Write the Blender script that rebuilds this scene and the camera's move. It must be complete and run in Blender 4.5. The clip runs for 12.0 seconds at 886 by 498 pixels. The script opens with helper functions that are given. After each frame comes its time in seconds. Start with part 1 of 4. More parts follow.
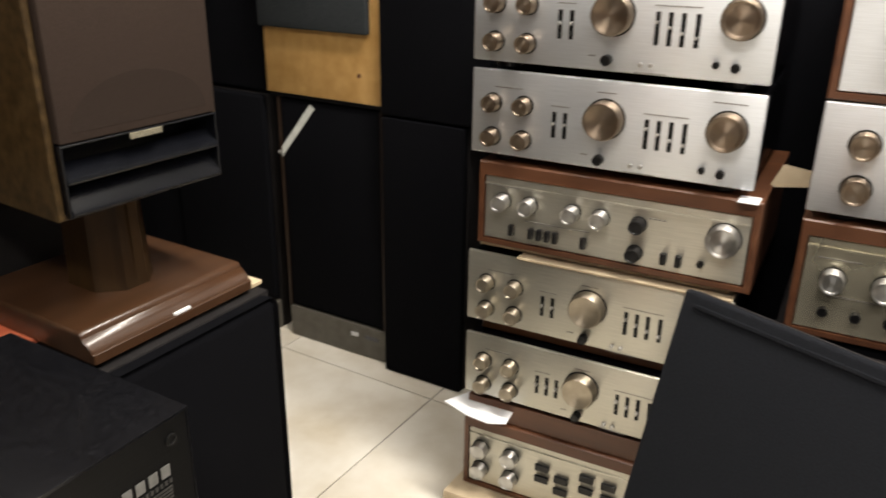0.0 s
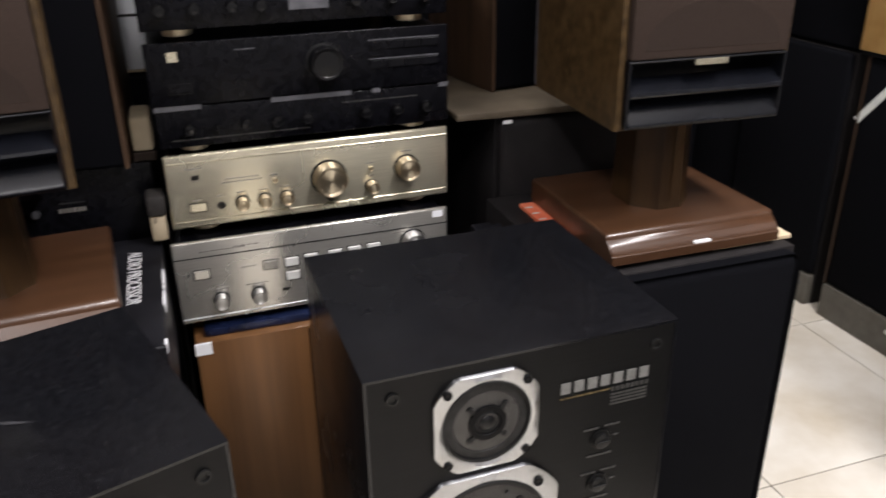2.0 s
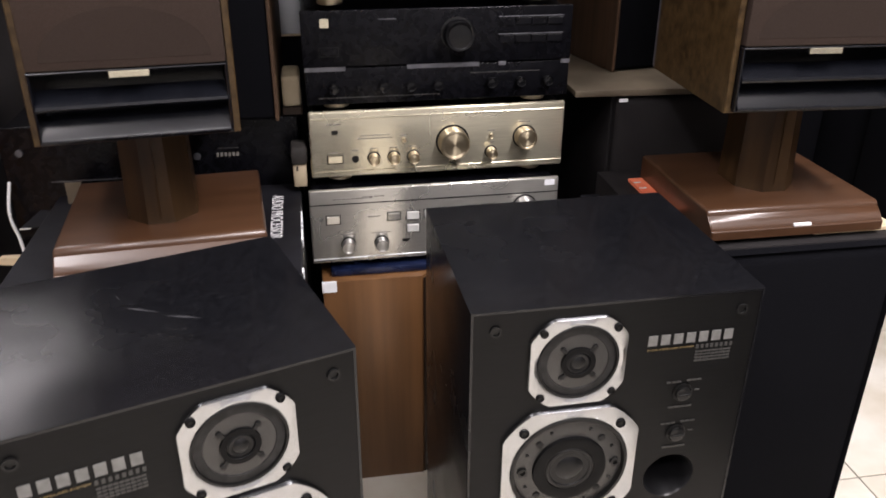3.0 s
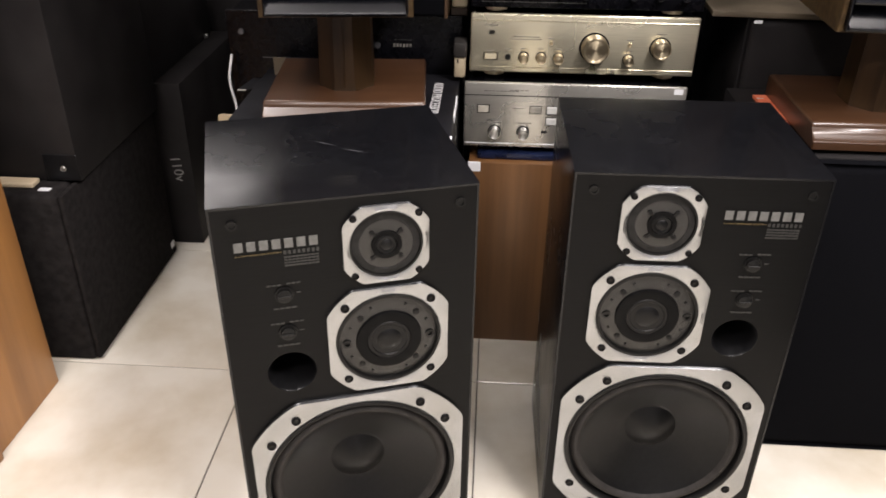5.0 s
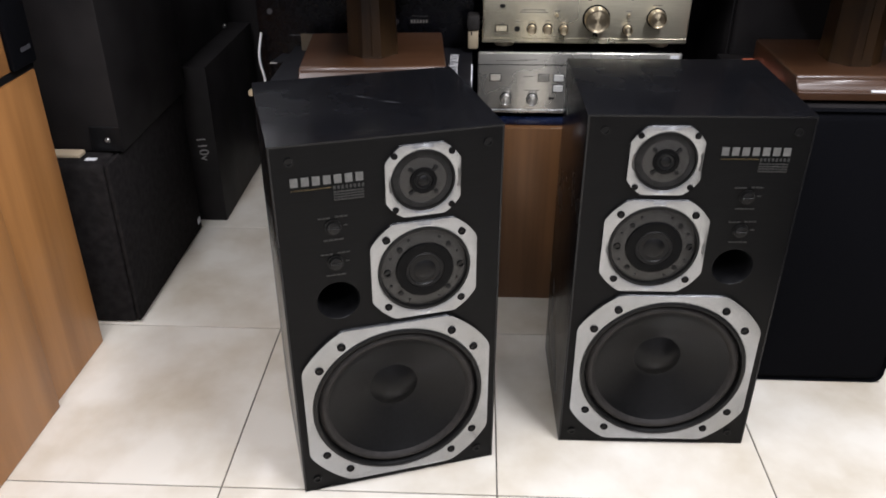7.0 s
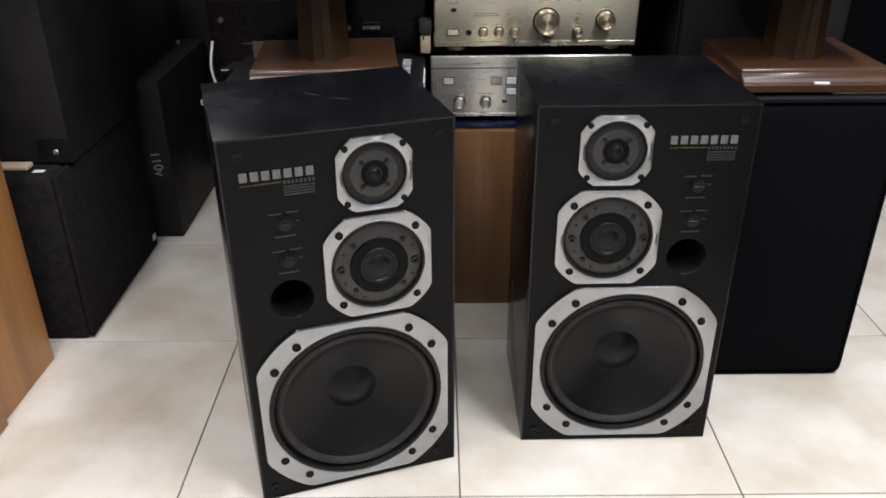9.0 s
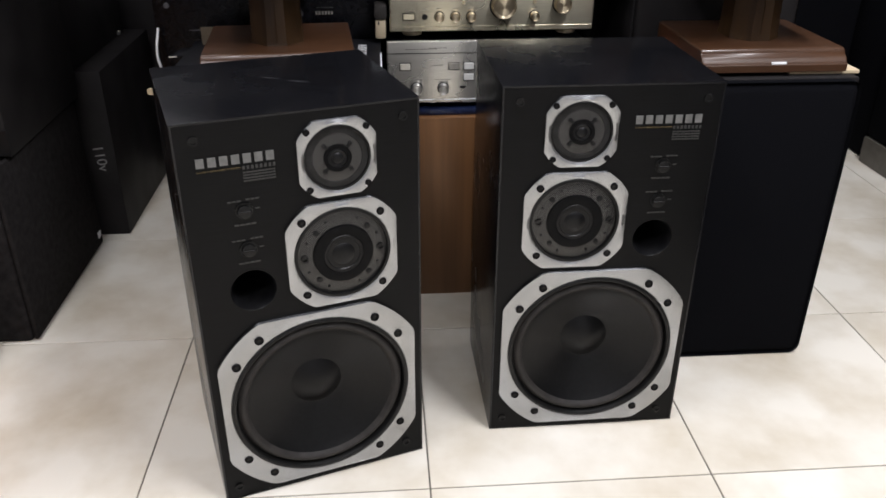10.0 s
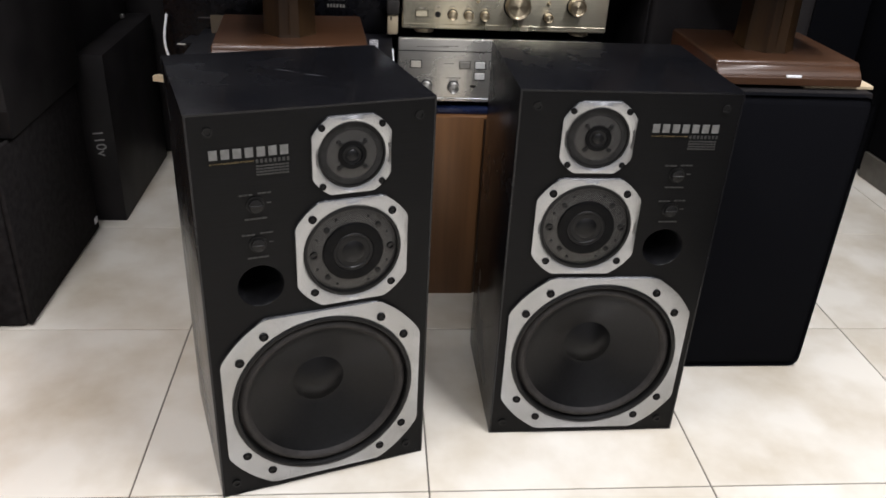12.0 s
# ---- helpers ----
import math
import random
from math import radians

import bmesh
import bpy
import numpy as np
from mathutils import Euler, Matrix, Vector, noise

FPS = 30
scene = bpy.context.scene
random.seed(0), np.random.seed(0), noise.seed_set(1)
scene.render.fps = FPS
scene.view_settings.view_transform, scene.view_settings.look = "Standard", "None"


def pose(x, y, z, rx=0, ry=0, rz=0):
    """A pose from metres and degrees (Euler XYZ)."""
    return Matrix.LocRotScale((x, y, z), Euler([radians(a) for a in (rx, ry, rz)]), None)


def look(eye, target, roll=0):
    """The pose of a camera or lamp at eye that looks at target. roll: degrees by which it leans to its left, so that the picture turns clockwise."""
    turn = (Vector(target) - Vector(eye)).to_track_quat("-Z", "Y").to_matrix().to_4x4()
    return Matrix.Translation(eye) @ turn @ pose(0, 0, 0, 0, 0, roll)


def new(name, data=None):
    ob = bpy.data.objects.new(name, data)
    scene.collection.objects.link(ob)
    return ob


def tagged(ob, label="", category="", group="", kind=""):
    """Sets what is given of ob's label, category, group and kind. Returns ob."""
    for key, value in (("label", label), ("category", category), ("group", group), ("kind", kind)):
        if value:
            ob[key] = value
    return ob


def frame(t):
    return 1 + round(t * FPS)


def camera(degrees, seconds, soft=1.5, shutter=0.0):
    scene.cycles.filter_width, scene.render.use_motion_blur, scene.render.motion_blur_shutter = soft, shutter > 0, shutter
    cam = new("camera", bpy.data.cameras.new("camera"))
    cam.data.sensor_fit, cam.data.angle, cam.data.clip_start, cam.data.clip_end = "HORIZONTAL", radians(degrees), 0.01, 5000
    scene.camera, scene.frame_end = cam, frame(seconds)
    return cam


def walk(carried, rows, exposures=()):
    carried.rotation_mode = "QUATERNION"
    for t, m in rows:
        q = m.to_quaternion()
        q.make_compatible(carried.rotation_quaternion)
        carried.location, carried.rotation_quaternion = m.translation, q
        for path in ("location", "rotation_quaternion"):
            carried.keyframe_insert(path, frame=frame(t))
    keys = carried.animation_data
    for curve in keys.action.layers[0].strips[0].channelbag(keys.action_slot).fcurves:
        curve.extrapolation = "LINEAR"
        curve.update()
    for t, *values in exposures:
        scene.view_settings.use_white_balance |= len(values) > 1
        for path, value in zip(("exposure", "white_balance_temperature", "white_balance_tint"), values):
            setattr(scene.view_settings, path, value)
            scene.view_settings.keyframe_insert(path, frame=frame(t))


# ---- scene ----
cam = camera(57.4, 12.0, soft=1.65, shutter=0.4)
PATH = [
    (0, (0.001, -0.947, 1.138), (1.581, 0.019, 0.383), 0.7),
    (0.5, (0.042, -0.98, 1.138), (1.415, 0.237, 0.343), 0.6),
    (1, (0.044, -1.013, 1.132), (1.16, 0.44, 0.331), -0.7),
    (1.5, (0.024, -1.013, 1.123), (0.862, 0.619, 0.325), -0.5),
    (2, (-0.007, -0.996, 1.105), (0.561, 0.731, 0.271), -0.8),
    (2.5, (-0.03, -1.032, 1.098), (0.357, 0.733, 0.242), -0.7),
    (3, (-0.039, -1.106, 1.119), (0.264, 0.667, 0.246), 0.3),
    (3.2, (-0.037, -1.138, 1.124), (0.247, 0.624, 0.221), 1.0),
    (4.8, (-0.004, -1.352, 1.129), (-0.05, 0.387, 0.142), 1.4),
    (5, (-0.001, -1.374, 1.13), (-0.098, 0.352, 0.124), 0.8),
    (5.5, (0.0, -1.414, 1.117), (-0.093, 0.322, 0.127), -1.0),
    (6, (-0.017, -1.467, 1.111), (-0.076, 0.25, 0.088), -1.5),
    (6.5, (-0.038, -1.531, 1.112), (-0.088, 0.22, 0.146), -0.4),
    (7, (-0.053, -1.551, 1.098), (-0.126, 0.19, 0.116), -0.0),
    (7.2, (-0.052, -1.55, 1.094), (-0.13, 0.182, 0.098), -0.0),
    (8.8, (-0.027, -1.568, 1.059), (-0.051, 0.19, 0.106), -0.0),
    (9, (-0.032, -1.569, 1.047), (-0.025, 0.206, 0.127), -0.3),
    (9.5, (-0.041, -1.563, 1.027), (0.023, 0.209, 0.1), -1.0),
    (10, (-0.062, -1.548, 1.016), (0.076, 0.219, 0.09), 0.3),
    (10.5, (-0.086, -1.539, 1.015), (0.078, 0.219, 0.074), 1.9),
    (11, (-0.095, -1.533, 1.014), (0.11, 0.224, 0.08), 2.9),
    (11.5, (-0.098, -1.527, 1.016), (0.086, 0.231, 0.08), 3.3),
    (12, (-0.098, -1.528, 1.016), (0.073, 0.232, 0.082), 3.0),
]
EXPOSURES = [(0, 0.0, 7050, 9), (0.5, 0.06, 6750, 9), (1.0, 0.03, 6600, 11), (2.0, 0.06, 6350, 14), (2.5, 0.14, 6350, 17), (3.2, 0.30, 6450, 17), (4.8, 0.2, 6700, 15), (5.5, 0.04, 6350, 14), (6.0, -0.12, 6150, 14), (7.0, -0.24, 6000, 13), (12.0, -0.26, 6100, 12)]
walk(cam, [(t, look(eye, at, roll)) for t, eye, at, roll in PATH], EXPOSURES)

# ---------------------------------------------------------------- light
world = bpy.data.worlds.new("room_world")
scene.world = world
world.use_nodes = True
world.node_tree.nodes["Background"].inputs[0].default_value = (0.9, 0.95, 1.0, 1)
world.node_tree.nodes["Background"].inputs[1].default_value = 0.05


def tube(x, y, power, sx=1.2, sy=0.22, z=2.72, rz=0, color=(1.0, 0.965, 0.94)):
    d = bpy.data.lights.new("ceiling_tube", "AREA")
    d.shape, d.size, d.size_y, d.energy, d.color = "RECTANGLE", sx, sy, power, color
    ob = new("ceiling_tube", d)
    ob.matrix_world = pose(x, y, z, 0, 0, rz)
    return ob


tube(-0.85, -0.85, 33, rz=90)
tube(0.95, -1.2, 84, rz=90)
tube(-0.1, -2.3, 30)
# unseen tube added over the right side, its place invented
tube(1.05, 0.25, 16, rz=90)
tube(-1.5, 2.15, 20, sx=2.2, sy=0.4, rz=90)
tube(-1.5, 4.5, 26, sx=1.6, sy=0.4, rz=90)


# ---------------------------------------------------------------- materials
def material(name, dark, light, rough=0.5, metal=0.0, scale=20.0, stretch=(1, 1, 1), bump=0.0, bump_scale=300.0,
             bump_stretch=(1, 1, 1), wear=0.12, wear_scale=4.0, detail=6.0, lo=0.35, hi=0.65, coat=0.0, spec=0.5, piece=0.0, turned=0.0, grain=0.0, brushed=0.0, specks=0.0):
    m = bpy.data.materials.new(name)
    m.use_nodes = True
    nt = m.node_tree
    n, l = nt.nodes, nt.links
    b = n["Principled BSDF"]
    b.inputs["Metallic"].default_value = metal
    b.inputs["Specular IOR Level"].default_value = spec
    b.inputs["Coat Weight"].default_value = coat
    b.inputs["Coat Roughness"].default_value = 0.15
    if turned:
        tg = n.new("ShaderNodeTangent")
        tg.direction_type, tg.axis = "RADIAL", "Y"
        b.inputs["Anisotropic"].default_value = turned
        b.inputs["Anisotropic Rotation"].default_value = grain
        l.new(tg.outputs["Tangent"], b.inputs["Tangent"])
    if brushed:
        up_axis = n.new("ShaderNodeVectorTransform")
        up_axis.vector_type, up_axis.convert_from, up_axis.convert_to = "VECTOR", "OBJECT", "WORLD"
        up_axis.inputs["Vector"].default_value = (0, 0, 1)
        b.inputs["Anisotropic"].default_value = brushed
        l.new(up_axis.outputs["Vector"], b.inputs["Tangent"])
    tc = n.new("ShaderNodeTexCoord")
    mp = n.new("ShaderNodeMapping")
    mp.inputs["Scale"].default_value = stretch
    l.new(tc.outputs["Object"], mp.inputs["Vector"])
    no = n.new("ShaderNodeTexNoise")
    no.inputs["Scale"].default_value, no.inputs["Detail"].default_value = scale, detail
    l.new(mp.outputs["Vector"], no.inputs["Vector"])
    cr = n.new("ShaderNodeValToRGB")
    cr.color_ramp.elements[0].position, cr.color_ramp.elements[0].color = lo, (*dark, 1)
    cr.color_ramp.elements[1].position, cr.color_ramp.elements[1].color = hi, (*light, 1)
    l.new(no.outputs["Fac"], cr.inputs["Fac"])
    colour = cr.outputs["Color"]
    if piece:
        oi = n.new("ShaderNodeObjectInfo")
        mr = n.new("ShaderNodeMapRange")
        mr.inputs["To Min"].default_value, mr.inputs["To Max"].default_value = 1 - piece, 1 + piece
        l.new(oi.outputs["Random"], mr.inputs["Value"])
        hs = n.new("ShaderNodeHueSaturation")
        l.new(mr.outputs["Result"], hs.inputs["Value"])
        l.new(colour, hs.inputs["Color"])
        colour = hs.outputs["Color"]
    if specks:
        ns = n.new("ShaderNodeTexNoise")
        ns.inputs["Scale"].default_value, ns.inputs["Detail"].default_value = 170, 4
        l.new(tc.outputs["Object"], ns.inputs["Vector"])
        ms = n.new("ShaderNodeMapRange")
        ms.inputs["From Min"].default_value, ms.inputs["From Max"].default_value = 0.60, 0.78
        ms.inputs["To Max"].default_value = specks
        l.new(ns.outputs["Fac"], ms.inputs["Value"])
        mx = n.new("ShaderNodeMix")
        mx.data_type = "RGBA"
        l.new(ms.outputs["Result"], mx.inputs[0])
        l.new(colour, mx.inputs[6])
        mx.inputs[7].default_value = (0.05, 0.05, 0.052, 1)
        colour = mx.outputs[2]
    l.new(colour, b.inputs["Base Color"])
    n2 = n.new("ShaderNodeTexNoise")
    n2.inputs["Scale"].default_value, n2.inputs["Detail"].default_value = wear_scale, 5
    l.new(tc.outputs["Object"], n2.inputs["Vector"])
    m2 = n.new("ShaderNodeMapRange")
    m2.inputs["From Min"].default_value, m2.inputs["From Max"].default_value = 0.3, 0.7
    m2.inputs["To Min"].default_value, m2.inputs["To Max"].default_value = max(0.03, rough - wear), min(1, rough + wear)
    l.new(n2.outputs["Fac"], m2.inputs["Value"])
    l.new(m2.outputs["Result"], b.inputs["Roughness"])
    if bump:
        mb = n.new("ShaderNodeMapping")
        mb.inputs["Scale"].default_value = bump_stretch
        l.new(tc.outputs["Object"], mb.inputs["Vector"])
        nb = n.new("ShaderNodeTexNoise")
        nb.inputs["Scale"].default_value, nb.inputs["Detail"].default_value = bump_scale, 3
        l.new(mb.outputs["Vector"], nb.inputs["Vector"])
        bp = n.new("ShaderNodeBump")
        bp.inputs["Strength"].default_value, bp.inputs["Distance"].default_value = bump, 0.002
        l.new(nb.outputs["Fac"], bp.inputs["Height"])
        l.new(bp.outputs["Normal"], b.inputs["Normal"])
    return m


def mesh_material(name, dark, light, scale):
    """Fine perforated metal: a regular lattice of round holes."""
    m = material(name, dark, light, 0.4, 0.6)
    n, l = m.node_tree.nodes, m.node_tree.links
    tc = n.new("ShaderNodeTexCoord")
    vo = n.new("ShaderNodeTexVoronoi")
    vo.voronoi_dimensions = "2D"
    vo.inputs["Scale"].default_value, vo.inputs["Randomness"].default_value = scale, 0.0
    mp = n.new("ShaderNodeMapping")
    mp.inputs["Rotation"].default_value = (radians(90), 0, radians(45))
    l.new(tc.outputs["Object"], mp.inputs["Vector"])
    l.new(mp.outputs["Vector"], vo.inputs["Vector"])
    cr = n.new("ShaderNodeValToRGB")
    cr.color_ramp.elements[0].position, cr.color_ramp.elements[0].color = 0.40, (*dark, 1)
    cr.color_ramp.elements[1].position, cr.color_ramp.elements[1].color = 0.5, (*light, 1)
    l.new(vo.outputs["Distance"], cr.inputs["Fac"])
    l.new(cr.outputs["Color"], n["Principled BSDF"].inputs["Base Color"])
    return m


VINYL = material("black_wood_vinyl", (0.0036, 0.0037, 0.0046), (0.0060, 0.0062, 0.0076), 0.23, scale=160, bump=0.008,
                 bump_scale=260, wear=0.09, wear_scale=7, spec=0.36, specks=0.2)
BAFFLE = material("black_baffle_paint", (0.0026, 0.0026, 0.0028), (0.0043, 0.0043, 0.0046), 0.36, scale=30, stretch=(0.5, 1, 14), bump=0.05, bump_scale=500, wear=0.06, spec=0.13)
CLOTH = material("black_grille_cloth", (0.0030, 0.0031, 0.0041), (0.0052, 0.0054, 0.0069), 0.95, scale=420, bump=0.4, bump_scale=900, spec=0.04)
FELT = material("black_carpet_felt", (0.0122, 0.0108, 0.0108), (0.0205, 0.0186, 0.0183), 0.95, scale=60, bump=0.5, bump_scale=600, spec=0.05, detail=10)
BLACKBOX = material("black_box_paint", (0.0114, 0.0103, 0.0107), (0.0192, 0.0176, 0.0178), 0.5, scale=9, bump=0.12, bump_scale=220, wear=0.1, spec=0.12, detail=10)
PLASTIC = material("black_plastic", (0.005, 0.005, 0.0055), (0.009, 0.009, 0.0098), 0.32, scale=40, wear=0.06, spec=0.3)
BLUEBLACK = material("horn_plastic", (0.0022, 0.0025, 0.004), (0.0042, 0.0048, 0.007), 0.27, scale=40, wear=0.05, spec=0.34)
RUBBER = material("grey_rubber_surround", (0.020, 0.0182, 0.0172), (0.031, 0.028, 0.026), 0.6, scale=60, spec=0.2)
CONE = material("black_paper_cone", (0.0026, 0.0026, 0.0029), (0.0046, 0.0046, 0.0050), 0.36, scale=150, bump=0.05, bump_scale=420, wear=0.05, spec=0.24)
GASKET = material("black_gasket", (0.004, 0.004, 0.004), (0.007, 0.007, 0.007), 0.4, scale=60, spec=0.25)
ALU = material("turned_cast_aluminium", (0.37, 0.38, 0.395), (0.41, 0.42, 0.435), 0.25, 1.0, scale=30, wear=0.012, wear_scale=12, turned=0.92, grain=0.25)
SILVER = material("brushed_silver_faceplate", (0.66, 0.685, 0.715), (0.73, 0.755, 0.79), 0.38, 0.75, scale=90, stretch=(0.25, 1, 9), bump=0.05,
                  bump_scale=700, bump_stretch=(0.04, 1, 1), wear=0.05, brushed=0.75)
# warmer silver, its colour darkened since the stack's lower units reflect less light
DIMSILVER = material("dimmed_warm_faceplate", (0.49, 0.477, 0.415), (0.575, 0.556, 0.485), 0.36, 0.8, scale=90, stretch=(0.25, 1, 9), bump=0.05,
                      bump_scale=700, bump_stretch=(0.04, 1, 1), wear=0.05, brushed=0.75)
CHAMPAGNE = material("champagne_faceplate", (0.50, 0.465, 0.355), (0.57, 0.53, 0.41), 0.27, 0.8, scale=80, stretch=(0.25, 1, 9), bump=0.02,
                     bump_scale=700, bump_stretch=(0.04, 1, 1), wear=0.05, brushed=0.75)
GOLDKNOB = material("turned_gold_knob", (0.56, 0.47, 0.32), (0.64, 0.55, 0.39), 0.38, 0.95, scale=60, wear=0.03, turned=0.9, grain=0.25)
WARMKNOB = material("turned_warm_silver_knob", (0.36, 0.315, 0.25), (0.43, 0.38, 0.305), 0.36, 0.95, scale=60, wear=0.03, turned=0.9, grain=0.25)
STEELKNOB = material("turned_steel_knob", (0.46, 0.455, 0.44), (0.53, 0.525, 0.51), 0.38, 0.95, scale=60, wear=0.03, turned=0.9, grain=0.25)
BRONZEKNOB = material("turned_bronze_knob", (0.235, 0.185, 0.14), (0.275, 0.22, 0.17), 0.38, 1.0, scale=60, wear=0.03, turned=0.9, grain=0.25)
BLACKMETAL = material("black_anodised_metal", (0.0018, 0.0018, 0.0025), (0.004, 0.004, 0.0054), 0.26, 0.0, scale=80, wear=0.02, spec=0.12)
GLOSSBLACK = material("glossy_black_knob", (0.002, 0.002, 0.0024), (0.004, 0.004, 0.0046), 0.16, scale=60, wear=0.04, spec=0.3)
GRILLEGREY = material("slate_grey_cloth", (0.026, 0.030, 0.033), (0.042, 0.047, 0.051), 0.9, scale=420, bump=0.3, bump_scale=900, spec=0.06)
GREYMETAL = material("grey_painted_metal", (0.06, 0.06, 0.068), (0.10, 0.10, 0.11), 0.4, 0.2, scale=60)
OAK = material("oak_veneer", (0.17, 0.066, 0.018), (0.47, 0.222, 0.072), 0.42, scale=2.0, stretch=(6, 6, 0.35), bump=0.08, bump_scale=120,
               bump_stretch=(6, 6, 0.3), wear=0.08, lo=0.22, hi=0.62, detail=10)
MIDOAK = material("brown_oak_veneer", (0.092, 0.041, 0.014), (0.165, 0.078, 0.029), 0.42, scale=3.0, stretch=(9, 9, 0.55), bump=0.08, bump_scale=120,
                  bump_stretch=(6, 6, 0.3), wear=0.08, lo=0.3, hi=0.7, detail=9)
BROWNWALNUT = material("brown_walnut_veneer", (0.045, 0.026, 0.015), (0.10, 0.058, 0.034), 0.45, scale=3.0, stretch=(9, 9, 0.6), wear=0.1, detail=8, spec=0.3)
# lighter, bluish black for the leaning grille
PANELCLOTH = material("bluish_black_cloth", (0.0068, 0.0076, 0.0098), (0.0120, 0.0132, 0.0164), 0.95, scale=420, bump=0.4, bump_scale=900, spec=0.1)
# cream board's colour darkened for the shade it stands in; a small card shares it
SHADEBOARD = material("shade_darkened_board", (0.085, 0.066, 0.043), (0.125, 0.098, 0.065), 0.8, scale=12, bump=0.1)
BTNPALE = material("pale_button_plastic", (0.48, 0.48, 0.46), (0.56, 0.56, 0.54), 0.4, scale=40)
LBOARD = material("tan_board", (0.33, 0.27, 0.18), (0.43, 0.36, 0.25), 0.75, scale=12, bump=0.1)
WARMSILVER = material("warm_silver_faceplate", (0.46, 0.446, 0.41), (0.53, 0.517, 0.477), 0.28, 0.85, scale=90, stretch=(0.25, 1, 9), bump=0.02,
                      bump_scale=700, bump_stretch=(0.04, 1, 1), wear=0.05, brushed=0.75)
DARKCONE = material("matt_black_ring", (0.0022, 0.0022, 0.0024), (0.004, 0.004, 0.0042), 0.5, scale=90, spec=0.1)
ANNULUS = material("dark_grey_annulus", (0.014, 0.0136, 0.0132), (0.023, 0.0223, 0.0218), 0.5, scale=90, spec=0.15)
DUST = material("grey_scuff", (0.014, 0.014, 0.016), (0.030, 0.030, 0.034), 0.7, scale=90)
YELLOWOAK = material("yellow_oak_veneer", (0.42, 0.235, 0.075), (0.56, 0.34, 0.13), 0.38, scale=3.0, stretch=(9, 1.0, 7), wear=0.08, lo=0.3, hi=0.7, detail=8)
WALNUT = material("walnut_case", (0.065, 0.023, 0.011), (0.14, 0.056, 0.026), 0.4, scale=3.0, stretch=(0.8, 9, 9), wear=0.08, lo=0.3, hi=0.7, detail=8)
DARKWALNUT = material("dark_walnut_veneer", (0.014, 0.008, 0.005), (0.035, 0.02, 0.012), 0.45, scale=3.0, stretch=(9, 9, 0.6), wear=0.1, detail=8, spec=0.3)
BURL = material("burl_veneer", (0.024, 0.013, 0.004), (0.080, 0.049, 0.020), 0.45, scale=75, bump=0.05, bump_scale=120, detail=12, lo=0.3, hi=0.75, spec=0.3)
BROWNCLOTH = material("brown_grille_cloth", (0.029, 0.0198, 0.0157), (0.0435, 0.0308, 0.0256), 0.9, scale=700, bump=0.12, bump_scale=1500, spec=0.1, lo=0.2, hi=0.8)
BROWNCLOTHDARK = material("brown_cloth_over_driver", (0.021, 0.014, 0.011), (0.031, 0.0225, 0.0185), 0.9, scale=700, bump=0.12, bump_scale=1500, spec=0.1, lo=0.2, hi=0.8)
BASEBROWN = material("brown_lacquered_base", (0.039, 0.0175, 0.0078), (0.062, 0.028, 0.0132), 0.34, scale=4, stretch=(1, 7, 7), wear=0.05, coat=0.22, detail=8)
POSTWOOD = material("dark_brown_post", (0.019, 0.0095, 0.0038), (0.046, 0.0245, 0.0095), 0.38, scale=4, stretch=(9, 9, 0.7), wear=0.06, detail=8, spec=0.25)
CREAM = material("cream_board", (0.55, 0.44, 0.28), (0.68, 0.57, 0.40), 0.7, scale=12, bump=0.1)
ORANGE = material("orange_red_card", (0.62, 0.13, 0.06), (0.75, 0.20, 0.10), 0.6, scale=20)
PAPER = material("white_paper", (0.72, 0.73, 0.75), (0.82, 0.83, 0.85), 0.7, scale=10)
CARDBOARD = material("beige_cardboard", (0.42, 0.33, 0.22), (0.55, 0.45, 0.31), 0.8, scale=14, bump=0.1)
CARTON = material("black_printed_carton", (0.004, 0.004, 0.0055), (0.010, 0.010, 0.0125), 0.5, scale=12, bump=0.1, bump_scale=60, spec=0.2)
WHITEINK = material("white_print", (0.55, 0.55, 0.56), (0.72, 0.72, 0.73), 0.5, scale=60)
PALEINK = material("pale_silver_print", (0.25, 0.25, 0.238), (0.34, 0.34, 0.325), 0.4, scale=90)
DULLINK = material("dull_silver_print", (0.105, 0.105, 0.10), (0.15, 0.15, 0.144), 0.4, scale=90)
DIMINK = material("dim_print", (0.022, 0.022, 0.021), (0.038, 0.037, 0.035), 0.5, scale=90)
GOLDINK = material("gold_print", (0.10, 0.07, 0.025), (0.15, 0.11, 0.045), 0.45, scale=90)
GREYINK = material("grey_engraved_print", (0.13, 0.12, 0.11), (0.22, 0.21, 0.19), 0.6, scale=90)
BLUEFILM = material("dark_blue_film", (0.003, 0.005, 0.016), (0.008, 0.013, 0.04), 0.3, scale=30, bump=0.5, bump_scale=40)
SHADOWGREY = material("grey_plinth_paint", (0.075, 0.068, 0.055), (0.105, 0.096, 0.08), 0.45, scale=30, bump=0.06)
TAPE = material("white_tape", (0.55, 0.57, 0.54), (0.68, 0.70, 0.66), 0.4, scale=30)
MESH = mesh_material("perforated_metal_mesh", (0.004, 0.004, 0.004), (0.135, 0.132, 0.128), 400)
TILE = material("polished_cream_tile", (0.60, 0.53, 0.415), (0.81, 0.77, 0.685), 0.15, scale=4.5, bump=0.012, bump_scale=8, wear=0.07, wear_scale=3,
                detail=10, piece=0.025, lo=0.3, hi=0.58)
GROUT = material("dark_tile_joint", (0.10, 0.09, 0.075), (0.17, 0.15, 0.12), 0.8, scale=30)
